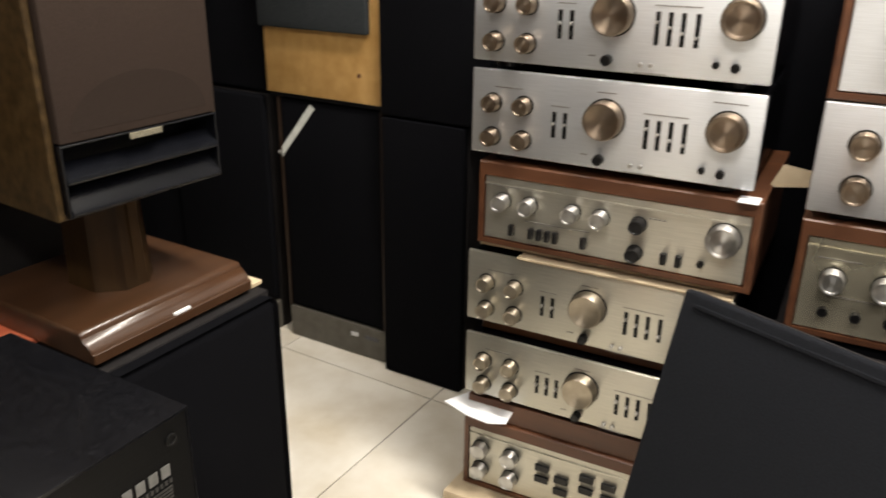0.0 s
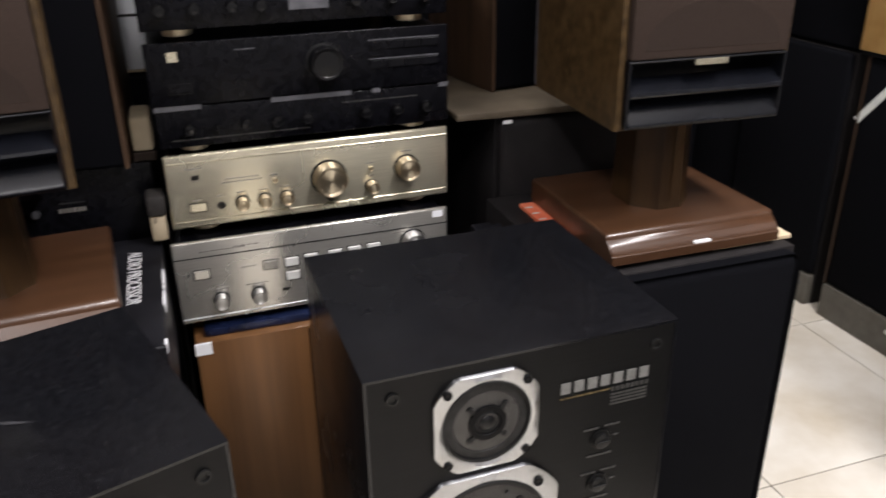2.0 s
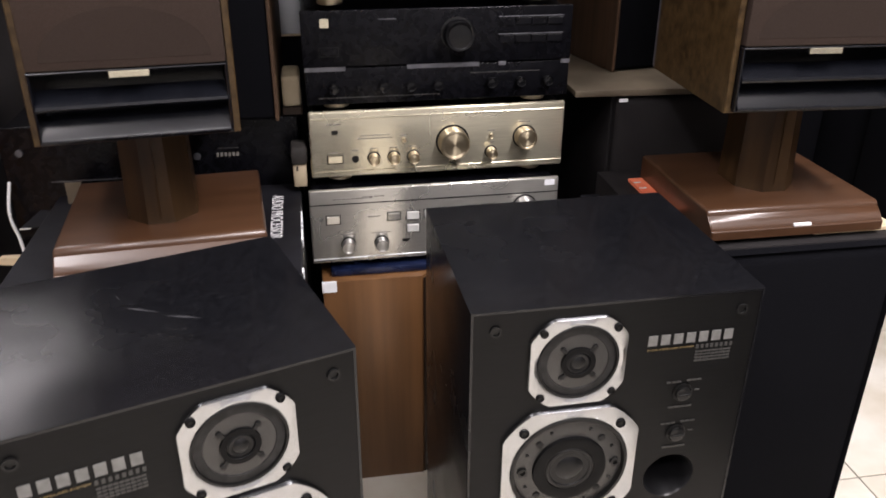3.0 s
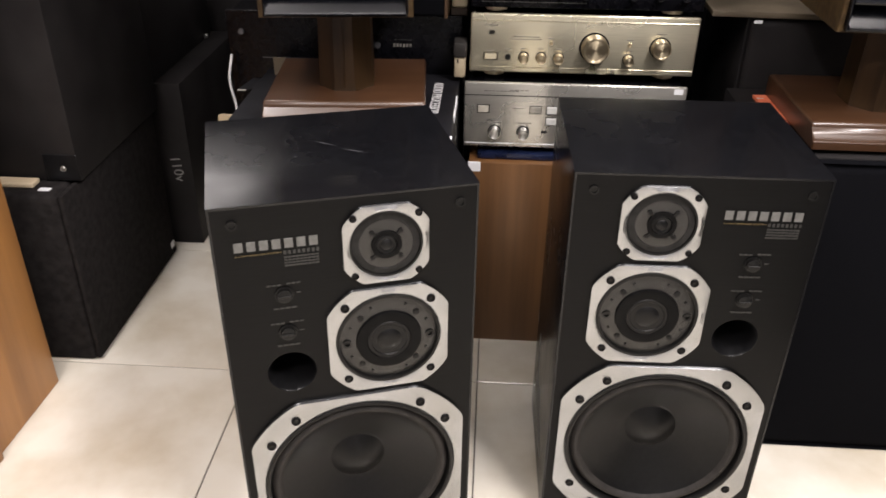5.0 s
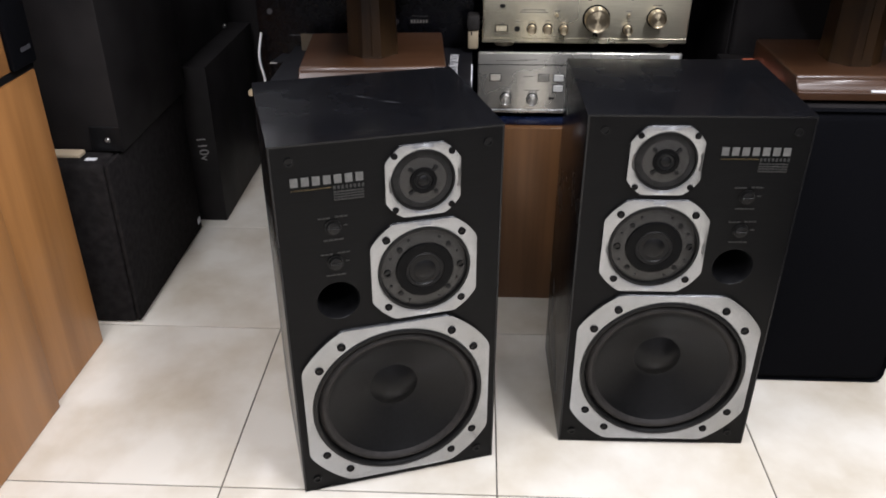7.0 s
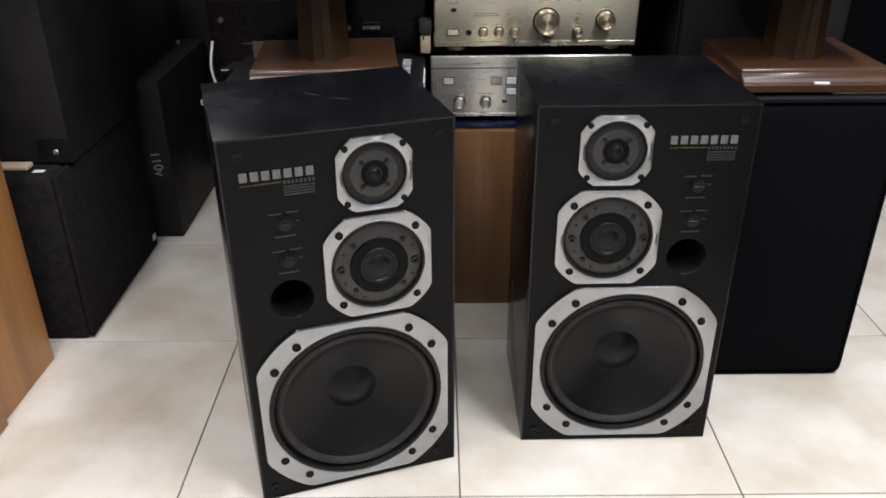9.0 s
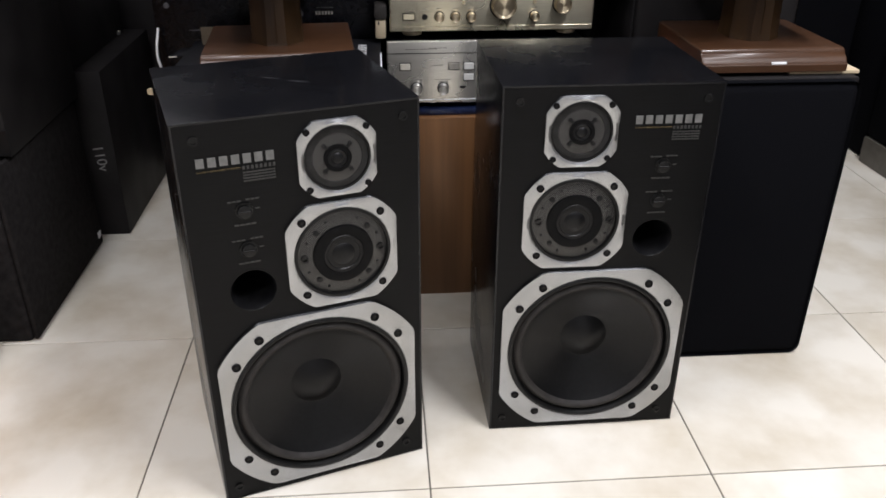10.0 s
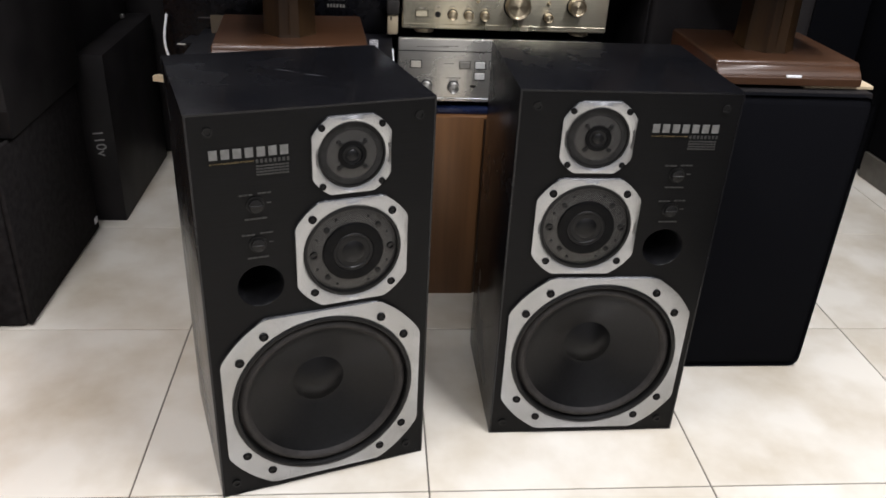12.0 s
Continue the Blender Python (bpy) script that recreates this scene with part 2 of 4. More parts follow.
WALLPAINT = material("grey_wall_paint", (0.36, 0.36, 0.365), (0.42, 0.42, 0.425), 0.8, scale=4, bump=0.05)
CEILPAINT = material("ceiling_paint", (0.66, 0.66, 0.66), (0.72, 0.72, 0.72), 0.8, scale=4)


# ---------------------------------------------------------------- mesh helpers
def part(name, bm, mat, parent=None, label="", smooth=True):
    bmesh.ops.recalc_face_normals(bm, faces=bm.faces[:])
    me = bpy.data.meshes.new(name)
    bm.to_mesh(me)
    bm.free()
    me.materials.append(mat)
    if smooth:
        me.polygons.foreach_set("use_smooth", [True] * len(me.polygons))
        me.set_sharp_from_angle(angle=radians(32))
    ob = new(name, me)
    if parent is not None:
        ob.parent = parent
    if label:
        ob["label"] = label
    return ob


def thing(name, m, label, category, group="", kind=""):
    ob = new(name)
    ob.empty_display_size = 0.05
    ob.matrix_world = m
    return tagged(ob, label, category, group, kind)


def box(x0, x1, y0, y1, z0, z1, bevel=0.0, seg=2, bm=None):
    own = bm is None
    bm = bm or bmesh.new()
    vs = [bm.verts.new((x, y, z)) for x in (x0, x1) for y in (y0, y1) for z in (z0, z1)]
    fs = [bm.faces.new([vs[i] for i in q]) for q in ((0, 1, 3, 2), (4, 6, 7, 5), (0, 4, 5, 1), (2, 3, 7, 6), (0, 2, 6, 4), (1, 5, 7, 3))]
    if bevel:
        es = list({e for f in fs for e in f.edges})
        bmesh.ops.bevel(bm, geom=es, offset=bevel, segments=seg, affect="EDGES", profile=0.5)
    return bm


def loft(rings, bm=None, cap0=False, cap1=False):
    bm = bm or bmesh.new()
    rows = [[bm.verts.new(p) for p in r] for r in rings]
    for a, b in zip(rows, rows[1:]):
        for i in range(len(a)):
            j = (i + 1) % len(a)
            bm.faces.new((a[i], a[j], b[j], b[i]))
    if cap0:
        bm.faces.new(rows[0])
    if cap1:
        bm.faces.new(rows[-1])
    return bm


def lathe(cx, cz, profile, n=40, bm=None, cap0=False, cap1=True):
    """Turned round the axis that points out of a front; profile: (radius, y)."""
    rings = [[(cx + r * math.cos(2 * math.pi * i / n), y, cz + r * math.sin(2 * math.pi * i / n)) for i in range(n)] for r, y in profile]
    return loft(rings, bm, cap0, cap1)


def prism(points, z0, z1, bevel=0.0):
    bm = loft([[(x, y, z0) for x, y in points], [(x, y, z1) for x, y in points]], None, True, True)
    if bevel:
        bmesh.ops.bevel(bm, geom=bm.edges[:], offset=bevel, segments=2, affect="EDGES", profile=0.5)
    return bm


def rounded(half, disc, n=96):
    """Radius of a square plate whose corners follow a circle."""
    out = []
    for i in range(n):
        a = 2 * math.pi * i / n
        out.append((math.cos(a), math.sin(a), min(disc, half / max(abs(math.cos(a)), abs(math.sin(a))))))
    return out


def plate(cx, cz, half, disc, hole, lift, n=128):
    """Cast driver frame: a plate with a round opening, its face dished towards the opening."""
    shape = rounded(half, disc, n)

    def at(k, y, inset=0.0):
        return [(cx + c * (r - inset) * k[0] + c * k[1], y, cz + s * (r - inset) * k[0] + s * k[1]) for c, s, r in shape]
    rings = [at((1, 0), 0.0), at((1, 0), -lift * 0.6), at((1, 0), -lift, 0.0006)]
    inner = lambda rad, y: [(cx + c * rad, y, cz + s * rad) for c, s, r in shape]
    rings += [inner(hole + 0.004, -lift - 0.0015), inner(hole, -lift), inner(hole - 0.001, 0.004)]
    return loft(rings)


def bars(x0, z0, width, height, count, y=-0.0006, fill=0.6, bm=None, rows=1, gap=0.5):
    """Plain upright bars in a row, or several rows of them."""
    bm = bm or bmesh.new()
    step = width / count
    rh = height / (rows + gap * (rows - 1))
    for r in range(rows):
        for i in range(count):
            a = x0 + i * step
            zz = z0 + r * rh * (1 + gap)
            box(a, a + step * fill, y, 0.0004, zz, zz + rh, bm=bm)
    return bm


def lettering(name, body, width, height, mat, parent, m, label=""):
    """Flat raised lettering, scaled to a width and a height; m: its lower left corner, in the parent's axes."""
    cu = bpy.data.curves.new(name, "FONT")
    cu.body, cu.size, cu.extrude, cu.resolution_u = body, 1.0, 0.01, 3
    tmp = new(name, cu)
    bpy.context.view_layer.update()
    me = bpy.data.meshes.new_from_object(tmp)
    bpy.data.objects.remove(tmp)
    lo = [min(v.co[k] for v in me.vertices) for k in range(2)]
    hi = [max(v.co[k] for v in me.vertices) for k in range(2)]
    me.transform(Matrix.Diagonal((width / (hi[0] - lo[0]), height / (hi[1] - lo[1]), 0.04, 1)) @ Matrix.Translation((-lo[0], -lo[1], 0)))
    me.materials.append(mat)
    ob = new(name, me)
    ob.parent = parent
    ob.matrix_local = m
    ob["label"] = label
    return tagged(ob, kind="stuff")


# ---------------------------------------------------------------- room
floor = thing("floor", pose(0, 0, 0), "polished cream porcelain tile floor with thin dark joints", "floor", kind="structure")
part("joint_bed", box(-2.25, 2.35, -3.05, 5.65, -0.06, -0.0022), GROUT, floor, "dark grout bed", False)


def wall(name, x0, x1, y0, y1, z0, z1, label, mat=None):
    ob = part(name, box(x0, x1, y0, y1, z0, z1), mat or WALLPAINT, None, "", False)
    return tagged(ob, label, "wall" if name.startswith("wall") else name, kind="structure")


# unseen walls and ceiling, added to close the room and bounce light
wall("wall_north", -2.35, 2.45, 5.65, 5.77, -0.06, 2.86, "plain grey painted wall behind the loudspeakers")
wall("wall_south", -2.35, 2.45, -3.17, -3.05, -0.06, 2.86, "plain grey painted wall behind the aisle")
wall("wall_west", -2.37, -2.25, -3.05, 5.65, -0.06, 2.86, "plain grey painted side wall")
wall("wall_east", 2.35, 2.47, -3.05, 5.65, -0.06, 2.86, "plain grey painted side wall behind the amplifiers")
wall("ceiling", -2.25, 2.35, -3.05, 5.65, 2.8, 2.9, "plain white painted ceiling", CEILPAINT)


# ---------------------------------------------------------------- three-way loudspeakers
def three_way(m, flip, label):
    """Black three-way loudspeaker without grille. Origin: front lower left corner of the floor edge; front towards -y."""
    W, H, D = 0.354, 0.666, 0.305
    t = thing("floor_loudspeaker", m, label, "loudspeaker", "pair of three-way loudspeakers")
    fx = (lambda x: W - x) if flip else (lambda x: x)
    side = -1 if flip else 1
    # cabinet shell, open to the front
    bm = bmesh.new()
    b = 0.0022
    sect = lambda y, i: [(i, y, i), (W - i, y, i), (W - i, y, H - i), (i, y, H - i)]
    loft([sect(0.0, 0.0035), sect(0.0, b * 0.2), sect(b, 0), sect(D - b, 0), sect(D, b)], bm, False, True)
    part("cabinet", bm, VINYL, t)
    # baffle with the port's opening
    bm = bmesh.new()
    px, pz, pr = fx(0.268), 0.396, 0.0345
    edge = [bm.verts.new(p) for p in sect(0.0006, 0.0032)]
    for i in range(4):
        bm.edges.new((edge[i], edge[(i + 1) % 4]))
    for hx, hz, hr in ((px, pz, pr), (0.177, 0.177, 0.1496), (fx(0.1285), 0.4355, 0.0761), (fx(0.1285), 0.5905, 0.0500)):
        hole = [bm.verts.new((hx + hr * math.cos(k * math.pi / 32), 0.0006, hz + hr * math.sin(k * math.pi / 32))) for k in range(64)]
        for i in range(64):
            bm.edges.new((hole[i], hole[(i + 1) % 64]))
    bmesh.ops.triangle_fill(bm, edges=bm.edges[:], use_beauty=True)
    part("baffle", bm, BAFFLE, t, "matt black front baffle", False)
    part("port", lathe(px, pz, [(pr, 0.0006), (pr - 0.002, 0.004), (pr - 0.003, 0.16)], 48), PLASTIC, t, "round black bass port")
    # woofer
    cx, cz = 0.177, 0.177
    fr = part("woofer_frame", plate(cx, cz, 0.1625, 0.1865, 0.1495, 0.006), ALU, t, "brushed aluminium frame with cut corners")
    part("gasket", lathe(cx, cz, [(0.1495, -0.004), (0.1487, -0.0080), (0.1450, -0.0088), (0.1422, -0.0070), (0.1400, -0.001), (0.1392, 0.004)], 96, cap1=False), GASKET, t)
    roll = [(0.1398 - 0.0185 * k / 12, 0.003 - 0.0085 * math.sin(math.pi * k / 12)) for k in range(13)]
    part("surround", lathe(cx, cz, roll, 96, cap1=False), RUBBER, t, "grey-brown rubber surround")
    cone = [(0.1220 - 0.0790 * k / 12, 0.002 + 0.039 * (k / 12) ** 0.86) for k in range(13)]
    part("woofer_cone", lathe(cx, cz, cone, 96), CONE, t, "black paper cone")
    cap = [(0.0432 * (1 - k / 10), 0.0410 - 0.0150 * math.sin(math.pi * k / 20)) for k in range(10)]
    part("dust_cap", lathe(cx, cz, cap, 64), CONE, t)
    for sx in (-1, 1):
        for sz in (-1, 1):
            for dx, dz in ((0.0935, 0.133), (0.1325, 0.0925)):
                bolt(fr, cx + sx * dx, cz + sz * dz, -0.0066, 0.0075)
    # midrange
    cx, cz = fx(0.1285), 0.4355
    fr = part("midrange_frame", plate(cx, cz, 0.0870, 0.1000, 0.0760, 0.0055), ALU, t, "brushed aluminium frame with cut corners")
    part("gasket", lathe(cx, cz, [(0.0760, -0.004), (0.0750, -0.007), (0.0715, -0.007), (0.070, 0.0)], 72, cap1=False), GASKET, t)
    dome = [(0.0705 * (1 - k / 10), -0.001 - 0.006 * (k / 10) ** 0.6) for k in range(10)]
    gr = part("midrange_mesh", lathe(cx, cz, dome, 72), MESH, t, "fine perforated metal mesh over the cone")
    part("midrange_ring", lathe(cx, cz, [(0.0475, -0.0040), (0.0470, -0.0085), (0.0440, -0.0092), (0.0320, -0.0078), (0.0310, -0.0070)], 64, cap1=False), DARKCONE, t, "matt black ring")
    part("midrange_cone", lathe(cx, cz, [(0.0312, -0.0072), (0.0300, -0.0082), (0.0265, -0.0082), (0.0250, -0.0068), (0.0180, -0.0068), (0.0165, -0.0080), (0.0100, -0.0100), (0.0035, -0.0108)], 56), CONE, t, "dark cone with a small dome")
    for k in range(4):
        a = math.pi / 4 + k * math.pi / 2
        for turn, rr, rad in ((0.0, 0.0560, 0.0048), (0.36, 0.0600, 0.0021), (-0.36, 0.0600, 0.0021)):
            part("rivet", lathe(cx + rr * math.cos(a + turn), cz + rr * math.sin(a + turn), [(rad, -0.0005), (rad, -0.0045), (rad * 0.7, -0.0052)], 14), GASKET, gr)
    for s in (-1, 1):
        bm = lathe(cx + s * 0.0600, cz, [(0.0062, -0.002), (0.0062, -0.0062), (0.0034, -0.0062), (0.0034, -0.002)], 20, cap1=False)
        part("tab", bm, GASKET, gr)
    for sx in (-1, 1):
        for sz in (-1, 1):
            bolt(fr, cx + sx * 0.0608, cz + sz * 0.0612, -0.0058, 0.0066)
    # tweeter
    cx, cz = fx(0.1285), 0.5905
    fr = part("tweeter_frame", plate(cx, cz, 0.0590, 0.0672, 0.0500, 0.005), ALU, t, "brushed aluminium frame with cut corners")
    part("gasket", lathe(cx, cz, [(0.0498, -0.004), (0.0492, -0.0062), (0.0470, -0.0062), (0.046, 0.0)], 64, cap1=False), GASKET, t)
    dome = [(0.0465 * (1 - k / 10), -0.001 - 0.004 * (k / 10) ** 0.6) for k in range(10)]
    gr = part("tweeter_mesh", lathe(cx, cz, dome, 64), MESH, t, "fine perforated metal mesh over the dome")
    part("tweeter_ring", lathe(cx, cz, [(0.0212, -0.0030), (0.0208, -0.0066), (0.0150, -0.0066), (0.0142, -0.0054)], 48, cap1=False), DARKCONE, t, "matt black ring")
    part("tweeter_dome", lathe(cx, cz, [(0.0143, -0.0050), (0.0120, -0.0062), (0.0085, -0.0052), (0.0070, -0.0066), (0.0025, -0.0080)], 40), CONE, t, "small dark dome")
    part("mesh_rim", lathe(cx, cz, [(0.0468, -0.0012), (0.0460, -0.0032), (0.0375, -0.0036), (0.0365, -0.0022)], 64, cap1=False), ANNULUS, gr)
    for k in range(4):
        a = math.pi / 4 + k * math.pi / 2
        c, s = math.cos(a), math.sin(a)
        bm = box(-0.0022, 0.0022, -0.006, -0.003, 0.018, 0.0275)
        bmesh.ops.transform(bm, matrix=Matrix.Translation((cx, 0, cz)) @ Matrix.Rotation(-a + math.pi / 2, 4, "Y"), verts=bm.verts[:])
        part("arm", bm, GASKET, gr)
        part("rivet", lathe(cx + 0.0275 * c, cz + 0.0275 * s, [(0.0034, -0.001), (0.0034, -0.0056), (0.002, -0.0064)], 14), GASKET, gr)
    for sx in (-1, 1):
        for sz in (-1, 1):
            bolt(fr, cx + sx * 0.0440, cz + sz * 0.0440, -0.0053, 0.0052)
    # level controls with their printed scales
    for z in (0.528, 0.466):
        kx = fx(0.2685)
        kn = part("level_knob", lathe(kx, z, [(0.0128, 0.0), (0.0128, -0.0022), (0.0112, -0.0022), (0.0110, -0.0004), (0.0100, -0.0004), (0.0097, -0.0052), (0.008, -0.0058)], 32), GASKET, t, "small black level knob")
        part("pointer", box(kx - 0.0085, kx + 0.0085, -0.0078, -0.0056, z - 0.0014, z + 0.0014, 0.0005, 1), GASKET, kn)
        bm = bars(kx - 0.022, z + 0.0150, 0.020, 0.0022, 3, fill=0.8)
        bars(kx + 0.004, z + 0.0160, 0.020, 0.0022, 3, fill=0.8, bm=bm)
        bars(kx + 0.016, z + 0.001, 0.007, 0.0016, 1, bm=bm, fill=0.9)
        bars(kx - 0.016, z - 0.0225, 0.032, 0.0024, 4, fill=0.85, bm=bm)
        tagged(part("scale_print", bm, DIMINK, t, "tiny dim printed scale", False), kind="stuff")
    # maker's mark and plate as plain bars
    x0 = fx(0.326) if flip else fx(0.215)
    bm = bmesh.new()
    for k in range(7):
        box(x0 + k * 0.0160, x0 + k * 0.0160 + 0.0112, -0.0006, 0.0004, 0.6000, 0.6138, bm=bm)
    tagged(part("maker_mark", bm, DULLINK, t, "row of dull silver blocks", False), kind="stuff")
    lettering("system_line", "3-WAY SPEAKER SYSTEM", 0.0590, 0.0021, GOLDINK, t, Matrix.Translation((x0, -0.0003, 0.5930)) @ Matrix.Rotation(radians(90), 4, "X"), "thin line of gold lettering")
    tagged(part("model_mark", bars(x0 + 0.062, 0.5905, 0.049, 0.0052, 8, fill=0.55), DIMINK, t, "small printed model mark", False), kind="stuff")
    tagged(part("data_print", bars(x0 + 0.062, 0.572, 0.046, 0.0150, 9, fill=0.85, rows=4, gap=0.9), DIMINK, t, "block of tiny print", False), kind="stuff")
    # grille sockets
    for x, z in ((0.029, 0.640), (0.328, 0.640), (0.024, 0.026), (0.322, 0.028)):
        so = part("grille_socket", lathe(x, z, [(0.0070, 0.0), (0.0070, -0.0025), (0.0045, -0.0025), (0.0042, 0.0)], 24, cap1=False), GASKET, t)
        part("hole", lathe(x, z, [(0.0044, -0.0002), (0.001, -0.0002)], 16), GASKET, so)
    return t


def bolt(parent, x, z, y, r):
    h = part("bolt", lathe(x, z, [(r * 0.96, y + 0.002), (r * 0.96, y - 0.0018), (r * 0.85, y - 0.0030), (r * 0.55, y - 0.0030), (r * 0.50, y - 0.0018)], 20, cap1=False), DARKCONE, parent, "black socket-head bolt")
    part("socket", lathe(x, z, [(r * 0.50, y - 0.0018), (r * 0.30, y - 0.0014), (r * 0.05, y - 0.0013)], 6), GASKET, h)
    return h


three_way(pose(0.121, -0.353, 0.0, 0, 0, 0.9), False, "black three-way loudspeaker with three silver-framed drivers, no grille")
KL_POSE = pose(-0.345, -0.507, 0.0, 0, 0, 17.8)
scuffed = three_way(KL_POSE, True, "black three-way loudspeaker turned inwards, scuffed dusty top, no grille")
SCUFFS = (((-0.276, -0.240), (-0.258, -0.272), 0.001), ((-0.256, -0.279), (-0.216, -0.295), 0.004), ((-0.210, -0.303), (-0.168, -0.315), 0.0045), ((-0.40, -0.258), (-0.352, -0.280), 0.002))



def scuff(a, b, width):
    (x0, y0), (x1, y1) = a, b
    d = Vector((x1 - x0, y1 - y0, 0))
    n = Vector((-d.y, d.x, 0)).normalized() * width / 2
    bm = bmesh.new()
    m = d * 0.4
    bm.faces.new([bm.verts.new(Vector((x0, y0, 0.6664)) + p) for p in (Vector((0, 0, 0)), m - n, d, m + n)])
    return bm


for a, b, w in SCUFFS:
    mark = part("scuff", scuff(a, b, w), DUST, scuffed, "pale scuff", False)
    mark.matrix_parent_inverse = KL_POSE.inverted()


# ---------------------------------------------------------------- pedestal loudspeakers
def pedestal(m, post_top=0.19, half=0.1395, tall=1.0):
    """Brown moulded base with an eight-sided post. Origin: centre of the base's underside."""
    t = thing("speaker_stand", m, "brown lacquered speaker stand with moulded base and eight-sided post", "speaker stand", "pair of speaker stands")
    w, front, back = half, -0.152, 0.120

    def slab(i, f, z):
        a, y0, y1, c = w - i, front + f, back - i, 0.002
        return [(-a + c, y0, z), (a - c, y0, z), (a, y0 + c, z), (a, y1 - c, z), (a - c, y1, z), (-a + c, y1, z), (-a, y1 - c, z), (-a, y0 + c, z)]
    prof = [(0.0015, 0.001, 0.0), (0.0, 0.0, 0.001), (0.0, 0.0, 0.0155), (0.0, 0.0010, 0.0165), (0.0, 0.0035, 0.0168), (0.0, 0.0040, 0.0185),
            (0.0, 0.0062, 0.0222), (0.0, 0.0100, 0.0268), (0.0, 0.0150, 0.0316), (0.0, 0.0200, 0.0360), (0.0, 0.0206, 0.0385), (0.0002, 0.0212, 0.0405),
            (0.0012, 0.0232, 0.0436), (0.0028, 0.0262, 0.0454), (0.0045, 0.0300, 0.0460)]
    part("base", loft([slab(i, f, z * tall) for i, f, z in prof], None, True, True), BASEBROWN, t, "brown lacquered moulded base")

    def octo(a, b, c, z):
        return [(-a + c, -b, z), (a - c, -b, z), (a, -b + c, z), (a, b - c, z), (a - c, b, z), (-a + c, b, z), (-a, b - c, z), (-a, -b + c, z)]
    bm = loft([octo(0.049, 0.060, 0.030, 0.0460 * tall + 0.0002), octo(0.048, 0.058, 0.030, 0.054), octo(0.045, 0.055, 0.029, post_top)], None, True, True)
    bmesh.ops.translate(bm, verts=bm.verts[:], vec=(-0.003, -0.015, 0))
    part("post", bm, POSTWOOD, t, "dark brown eight-sided wooden post")
    bm = box(-0.0045, -0.0015, -0.0740, -0.0705, 0.049, post_top - 0.002)
    part("joint_strip", bm, POSTWOOD, t, "thin joint strip on the post", False)
    part("plaque", box(-0.008, 0.020, front + 0.0008, front + 0.006, 0.0166 * tall, 0.0212 * tall, 0.0006, 1), PAPER, t, "small bright metal plaque")
    return t


def shelf_speaker(m):
    """Burl-sided loudspeaker with a brown cloth grille over a black slotted mouth. Origin: centre of the front's lower edge."""
    t = thing("bookshelf_loudspeaker", m, "burl-veneered loudspeaker with brown grille cloth and black slotted port", "loudspeaker", "pair of bookshelf loudspeakers")
    w, d, h = 0.1245, 0.285, 0.47
    bm = bmesh.new()
    s = lambda y, i: [(-w + i, y, i), (w - i, y, i), (w - i, y, h - i), (-w + i, y, h - i)]
    loft([s(0.012, 0.010), s(0.0, 0.008), s(0, 0.0015), s(0.0015, 0), s(d - 0.012, 0)], bm, False, True)
    part("cabinet", bm, BURL, t, "mottled burl veneer cabinet")
    part("back_panel", box(-w + 0.001, w - 0.001, d - 0.0115, d, 0.001, h - 0.001, 0.001, 1), GREYMETAL, t, "grey back edge")
    part("inner_front", box(-w + 0.009, w - 0.009, 0.010, 0.02, 0.0945, h - 0.009), PLASTIC, t, "", False)
    # grille with the round driver showing darker through the cloth
    part("grille", box(-w + 0.0095, w - 0.0095, -0.012, 0.010, 0.094, h - 0.010, 0.003, 2), BROWNCLOTH, t, "brown grille cloth")
    n = 40
    r, zc, z0 = 0.098, 0.105, 0.0955
    pts = []
    for k in range(n + 1):
        a = math.pi * k / n
        pts.append((r * math.cos(a), -0.0124, max(z0, zc + r * 0.62 * math.sin(a))))
    bm = bmesh.new()
    bm.faces.new([bm.verts.new(p) for p in pts])
    part("driver_shadow_cloth", bm, BROWNCLOTHDARK, t, "darker cloth over the round driver", False)
    # slotted mouth: frame and two sloped louvres
    bm = bmesh.new()
    za, zb = 0.004, 0.093
    sect = lambda y, i: [(-w + 0.009 + i, y, za + i), (w - 0.009 - i, y, za + i), (w - 0.009 - i, y, zb - i), (-w + 0.009 + i, y, zb - i)]
    loft([sect(0.011, 0), sect(-0.0105, 0), sect(-0.0115, 0.0015), sect(-0.0105, 0.003), sect(0.070, 0.005)], bm, False, True)
    mouth = part("port_mouth", bm, BLUEBLACK, t, "black moulded slotted port mouth")
    for z0, rise in ((0.0055, 0.030), (0.0455, 0.022)):
        pr = [(-0.0120, z0), (-0.0138, z0 + 0.003), (-0.0125, z0 + 0.0065), (0.0120, z0 + rise), (0.0120, z0)]
        bm = loft([[(x, y, z) for y, z in pr] for x in (-w + 0.0125, w - 0.0125)], None, True, True)
        part("louvre", bm, BLUEBLACK, mouth)
    part("badge", box(-0.0235, 0.0235, -0.0155, -0.012, 0.0835, 0.0915, 0.0006, 1), CHAMPAGNE, t, "pale metal badge plate")
    return t


pedestal(pose(0.6655, 0.035, 0.6138, 0, 0, 0), 0.1835, 0.1382, 0.87)
pedestal(pose(-0.258, 0.066, 0.6035, 0, 0, 4.5))
shelf_speaker(pose(0.6555, -0.094, 0.7978, 0, 0, -2.5))
shelf_speaker(pose(-0.252, -0.070, 0.7935, 0, 0, 6.5))


